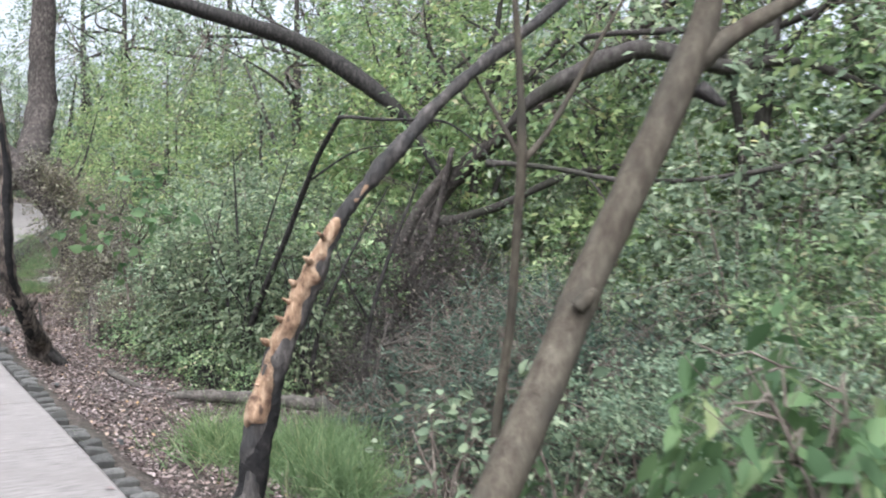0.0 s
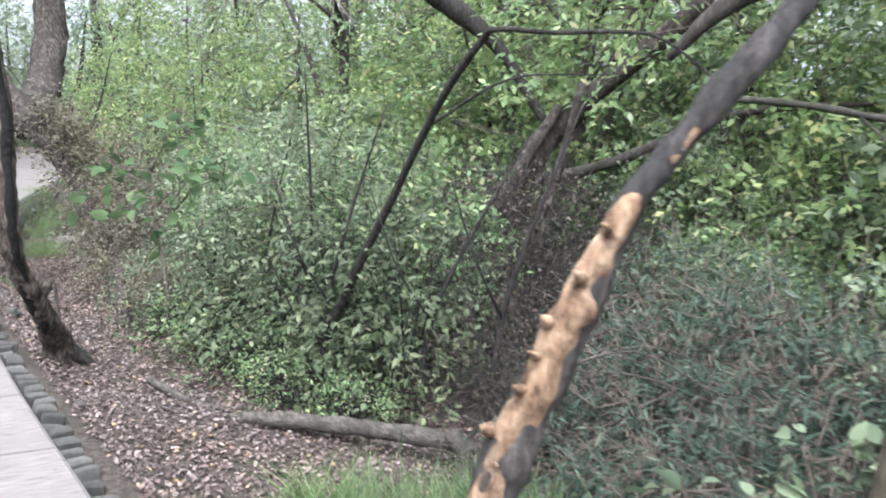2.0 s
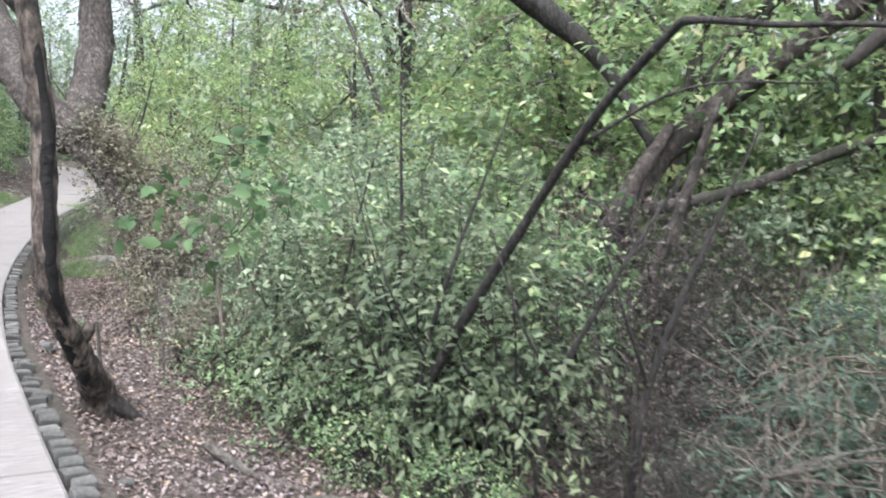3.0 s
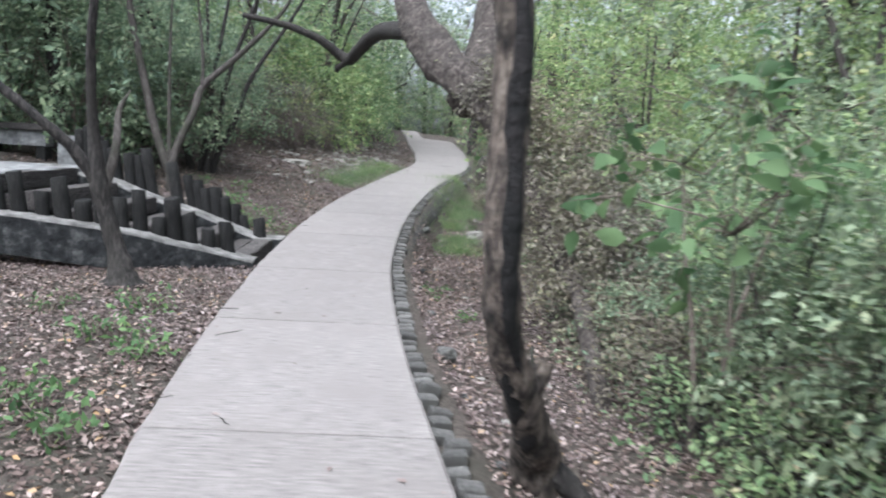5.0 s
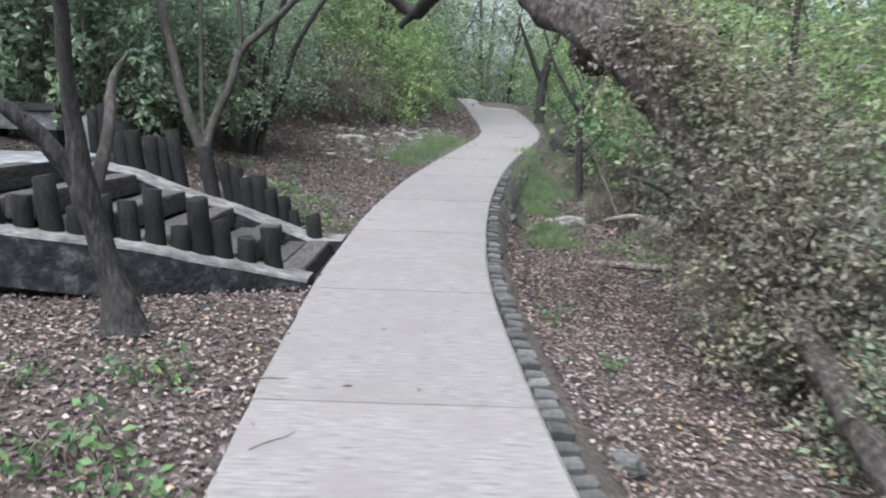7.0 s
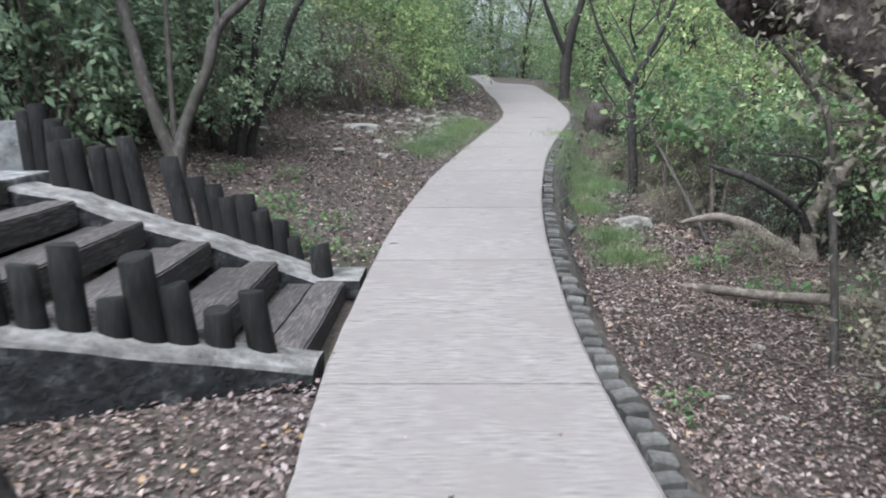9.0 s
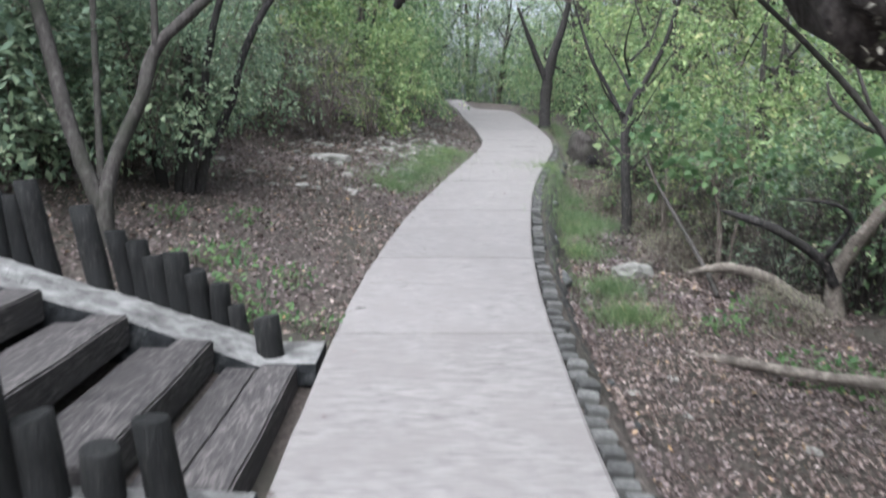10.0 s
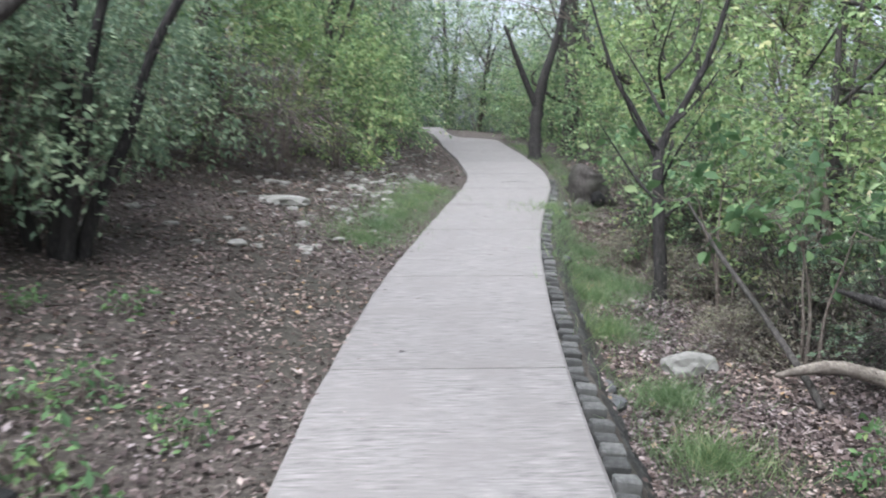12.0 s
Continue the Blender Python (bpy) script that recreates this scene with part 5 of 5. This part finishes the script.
set_down(tall_broad, [(1.7, 3.8, 0, 1.25, 0.05), (2.5, 9.4, 120, 1.0, 0), (2.5, 14.9, 200, 1.1, 0), (2.2, 16.0, 60, 1.2, 0), (3.0, 11.3, 60, 1.2, 0.3), (2.3, 18.6, 60, 1.2, 0.2)], "tall broad-leaved plants")
herb = shrub("herb", rng, 0.36, 0.15, 20, 6, 0.065, LEAF_WEED, "low green weeds in the leaf litter", stems=3, reach=0.1, droop=0.2)
WEEDS = [(-2.05, 5.98, 0.9), (-2.03, 4.92, 1.1), (-1.68, 4.55, 0.9), (-1.66, 3.15, 1.0), (-1.98, 3.5, 1.0), (-2.73, 5.78, 0.7), (-2.84, 13.65, 0.8), (-2.62, 12.31, 0.9), (-2.08, 12.1, 0.8), (-2.35, 11.2, 1.1), (-2.58, 11.5, 1.1)]
MORE_WEEDS = [(-2.86, 12.0, 0.9), (-2.08, 11.1, 0.8), (-3.5, 13.4, 0.8), (-1.75, 10.98, 0.7), (0.34, 8.6, 0.8), (2.2, 13.0, 1.3), (1.95, 11.3, 1.2), (2.2, 11.0, 1.4), (2.5, 11.2, 1.5), (1.7, 12.6, 0.9), (0.6, 7.2, 0.5)]
set_down(herb, [(x, y, 37 * k, size, 0) for k, (x, y, size) in enumerate(WEEDS + MORE_WEEDS)], "low weeds")


# ---- grass and leaf litter ----
def grass_patch(name, spots, per, length, label):
    ps, al, si = [], [], []
    for x, y, r in spots:
        for _ in range(per):
            a, d = rng.uniform(0, 2 * math.pi), r * abs(rng.normal(0, 0.75))
            px, py = x + d * math.cos(a), y + d * math.sin(a)
            ps.append((px, py, ground_z(px, py) - 0.01))
            al.append((rng.normal(0, 0.8), rng.normal(0, 0.8), 1.0))
            si.append(length * rng.uniform(0.5, 1.2))
    me = leaves_mesh(name, np.array(ps), np.array(al), np.array(si), BLADE, GRASS, rng, flat=0.0)
    tagged(part(name, me, None, label), category="grass", kind="stuff")


grass_patch("grass_tuft", [(1.75, -1.0, 0.35), (2.0, -1.4, 0.35), (1.55, -0.7, 0.3), (2.2, -0.9, 0.35), (1.9, -1.9, 0.3)], 800, 0.36, "long fresh green grass tufts")
grass_patch("grass_patch", [(1.1, 17.0, 0.5), (1.3, 18.2, 0.5), (1.5, 19.4, 0.6), (1.0, 15.8, 0.4), (1.0, 14.0, 0.4), (0.9, 12.9, 0.4), (1.6, 17.6, 0.5), (1.2, 20.5, 0.6)], 1300, 0.22, "short green grass below the path")
grass_patch("grass_patch", [(path_left(y) - 0.55, y, 0.5) for y in (17.5, 18.5, 19.5, 20.5, 21.5, 22.5)], 1200, 0.2, "short green grass along the path edge")
grass_patch("grass_patch", [(path_right(y) + 0.6, y, 0.5) for y in (22.0, 23.0, 24.0, 25.0, 26, 27, 28, 29, 30, 31, 32, 33, 34)], 420, 0.2, "green grass beside the far path")


def litter(name, n, xr, yr, keep, size, label):
    x, y = rng.uniform(*xr, n * 2), rng.uniform(*yr, n * 2)
    ok = np.array([keep(a, b) for a, b in zip(x, y)])
    x, y = x[ok][:n], y[ok][:n]
    z = np.array([ground_z(a, b) for a, b in zip(x, y)]) + rng.uniform(0.003, 0.03, len(x))
    a = rng.uniform(0, 2 * math.pi, len(x))
    al = np.stack([np.cos(a), np.sin(a), rng.normal(0, 0.3, len(x))], 1)
    shape = (np.array([(0, 0, 0), (-0.3, 0.4, 0.12), (0, 1, 0.05), (0.3, 0.45, 0.1)]), [(0, 3, 2), (0, 2, 1)])
    me = leaves_mesh(name, np.stack([x, y, z], 1), al, size * rng.uniform(0.5, 1.3, len(x)), shape, LITTER, rng, flat=0.75)
    tagged(part(name, me, None, label), category="leaf litter", kind="stuff")


litter("leaf_litter", 78000, (0.0, 3.0), (-6, 14), lambda x, y: x > path_right(y) + 0.24, 0.038, "dry pinkish-brown fallen leaves")
litter("leaf_litter", 36000, (-5.5, -1.0), (1.0, 8.4), lambda x, y: x < path_left(y) + 0.02, 0.042, "dry brown fallen leaves")
litter("leaf_litter", 30000, (-6, -0.8), (10.9, 21), lambda x, y: x < path_left(y) + 0.0, 0.048, "brown fallen leaves on the bank")
litter("leaf_litter", 9000, (-6, 0.4), (21, 34), lambda x, y: x < path_left(y) - 0.1, 0.07, "brown fallen leaves on the far bank")
litter("leaf_litter", 6000, (1.6, 5), (21, 30), lambda x, y: x > path_right(y) + 0.3, 0.07, "brown fallen leaves beside the far path")
litter("leaf_litter", 17000, (0.3, 3.4), (13, 22), lambda x, y: x > path_right(y) + 0.5, 0.06, "brown fallen leaves below the path")

n = 90
py = rng.uniform(-6, 24, n)
px = np.array([path_left(v) + (path_right(v) - path_left(v)) * (0.03 + 0.94 * rng.random() ** 2.2) for v in py])
pz = np.array([path_z(v) for v in py]) + 0.008
pa = rng.uniform(0, 2 * math.pi, n)
scraps = leaves_mesh("path_scraps", np.stack([px, py, pz], 1), np.stack([np.cos(pa), np.sin(pa), np.zeros(n)], 1), rng.uniform(0.02, 0.07, n), SMALL_LEAF, LITTER, rng, flat=0.95)
tagged(part("path_scraps", scraps, None, "dead leaf scraps lying on the concrete path"), category="leaf litter", kind="stuff")
for k, (x, y, a, l) in enumerate([(-1.32, 3.7, 35, 0.2), (-1.25, 5.2, 50, 0.26), (-1.43, 6.0, 10, 0.18), (-0.9, 3.4, -60, 0.12), (-1.47, 11.45, 20, 0.09), (1.2, 24.2, 20, 0.7)]):
    b = Build()
    tube(b, [(-l / 2, 0, 0, 0.002), (-l / 6, 0.006, 0.004, 0.003), (l / 5, -0.004, 0.003, 0.0026), (l / 2, 0.012, 0.002, 0.001)], 5, 2)
    ob = part("twig", b, None, "small dark twig lying on the path", BARK_DARK)
    ob.matrix_world = pose(x, y, path_z(y) + 0.008, 0, 0, a)
    tagged(ob, category="twig", group="twigs on the path")

# ---- edging stones along the path, one by one ----
hb = Build()
hy = np.arange(-9.0, 25.0, 0.07)
hrows = []
for y in hy:
    for k, (dx, dz) in enumerate(((0.0, -0.125), (0.1, -0.12), (0.15, -0.1), (0.21, -0.12), (0.28, -0.2), (0.34, -0.34))):
        x = path_right(y) + dx + 0.03 * noise.noise((y * 3.1, k * 0.7, 2)) * (k > 1)
        hrows.append((x, y, path_z(y) + dz + (0.03 * noise.noise((x * 9, y * 6, 5)) + 0.02 * noise.noise((x * 20, y * 17, 1))) * (k > 0)))
hb.add(hrows, [(j * 6 + i, j * 6 + i + 1, (j + 1) * 6 + i + 1, (j + 1) * 6 + i) for j in range(len(hy) - 1) for i in range(5)])
tagged(part("edging_haunch", hb, None, "rough dark mortar haunch holding the edging stones", HAUNCH), category="edging", kind="structure")
edging = thing("path_edging", label="row of small dark stones set along the path edge", category="edging", kind="structure")
brick_meshes = []
for k in range(6):
    bm = bmesh.new()
    bmesh.ops.create_cube(bm, size=1, matrix=Matrix.Diagonal((0.12, 0.105, 0.1, 1)))
    bmesh.ops.bevel(bm, geom=list(bm.edges), offset=0.007, segments=1, affect="EDGES")
    for v in bm.verts:
        v.co += Vector((noise.noise(v.co * 20 + Vector((k, 0, 0))), noise.noise(v.co * 20 + Vector((0, k, 0))), noise.noise(v.co * 20 + Vector((0, 0, k))))) * 0.012
    me = bpy.data.meshes.new("brick")
    bm.to_mesh(me)
    bm.free()
    me.materials.append(BRICK)
    brick_meshes.append(me)
y = -8.0
while y < 25.0:
    d = math.atan2(path_right(y + 0.1) - path_right(y - 0.1), 0.2)
    ob = new("brick", brick_meshes[rs.integers(6)])
    ob.parent = edging
    ob.matrix_basis = pose(path_right(y) + 0.07 + rs.normal(0, 0.013), y, path_z(y) - 0.068 + rs.normal(0, 0.01), rs.normal(0, 4), rs.normal(3, 5), -math.degrees(d) + rs.normal(0, 7))
    y += 0.155 + rs.uniform(0, 0.03)
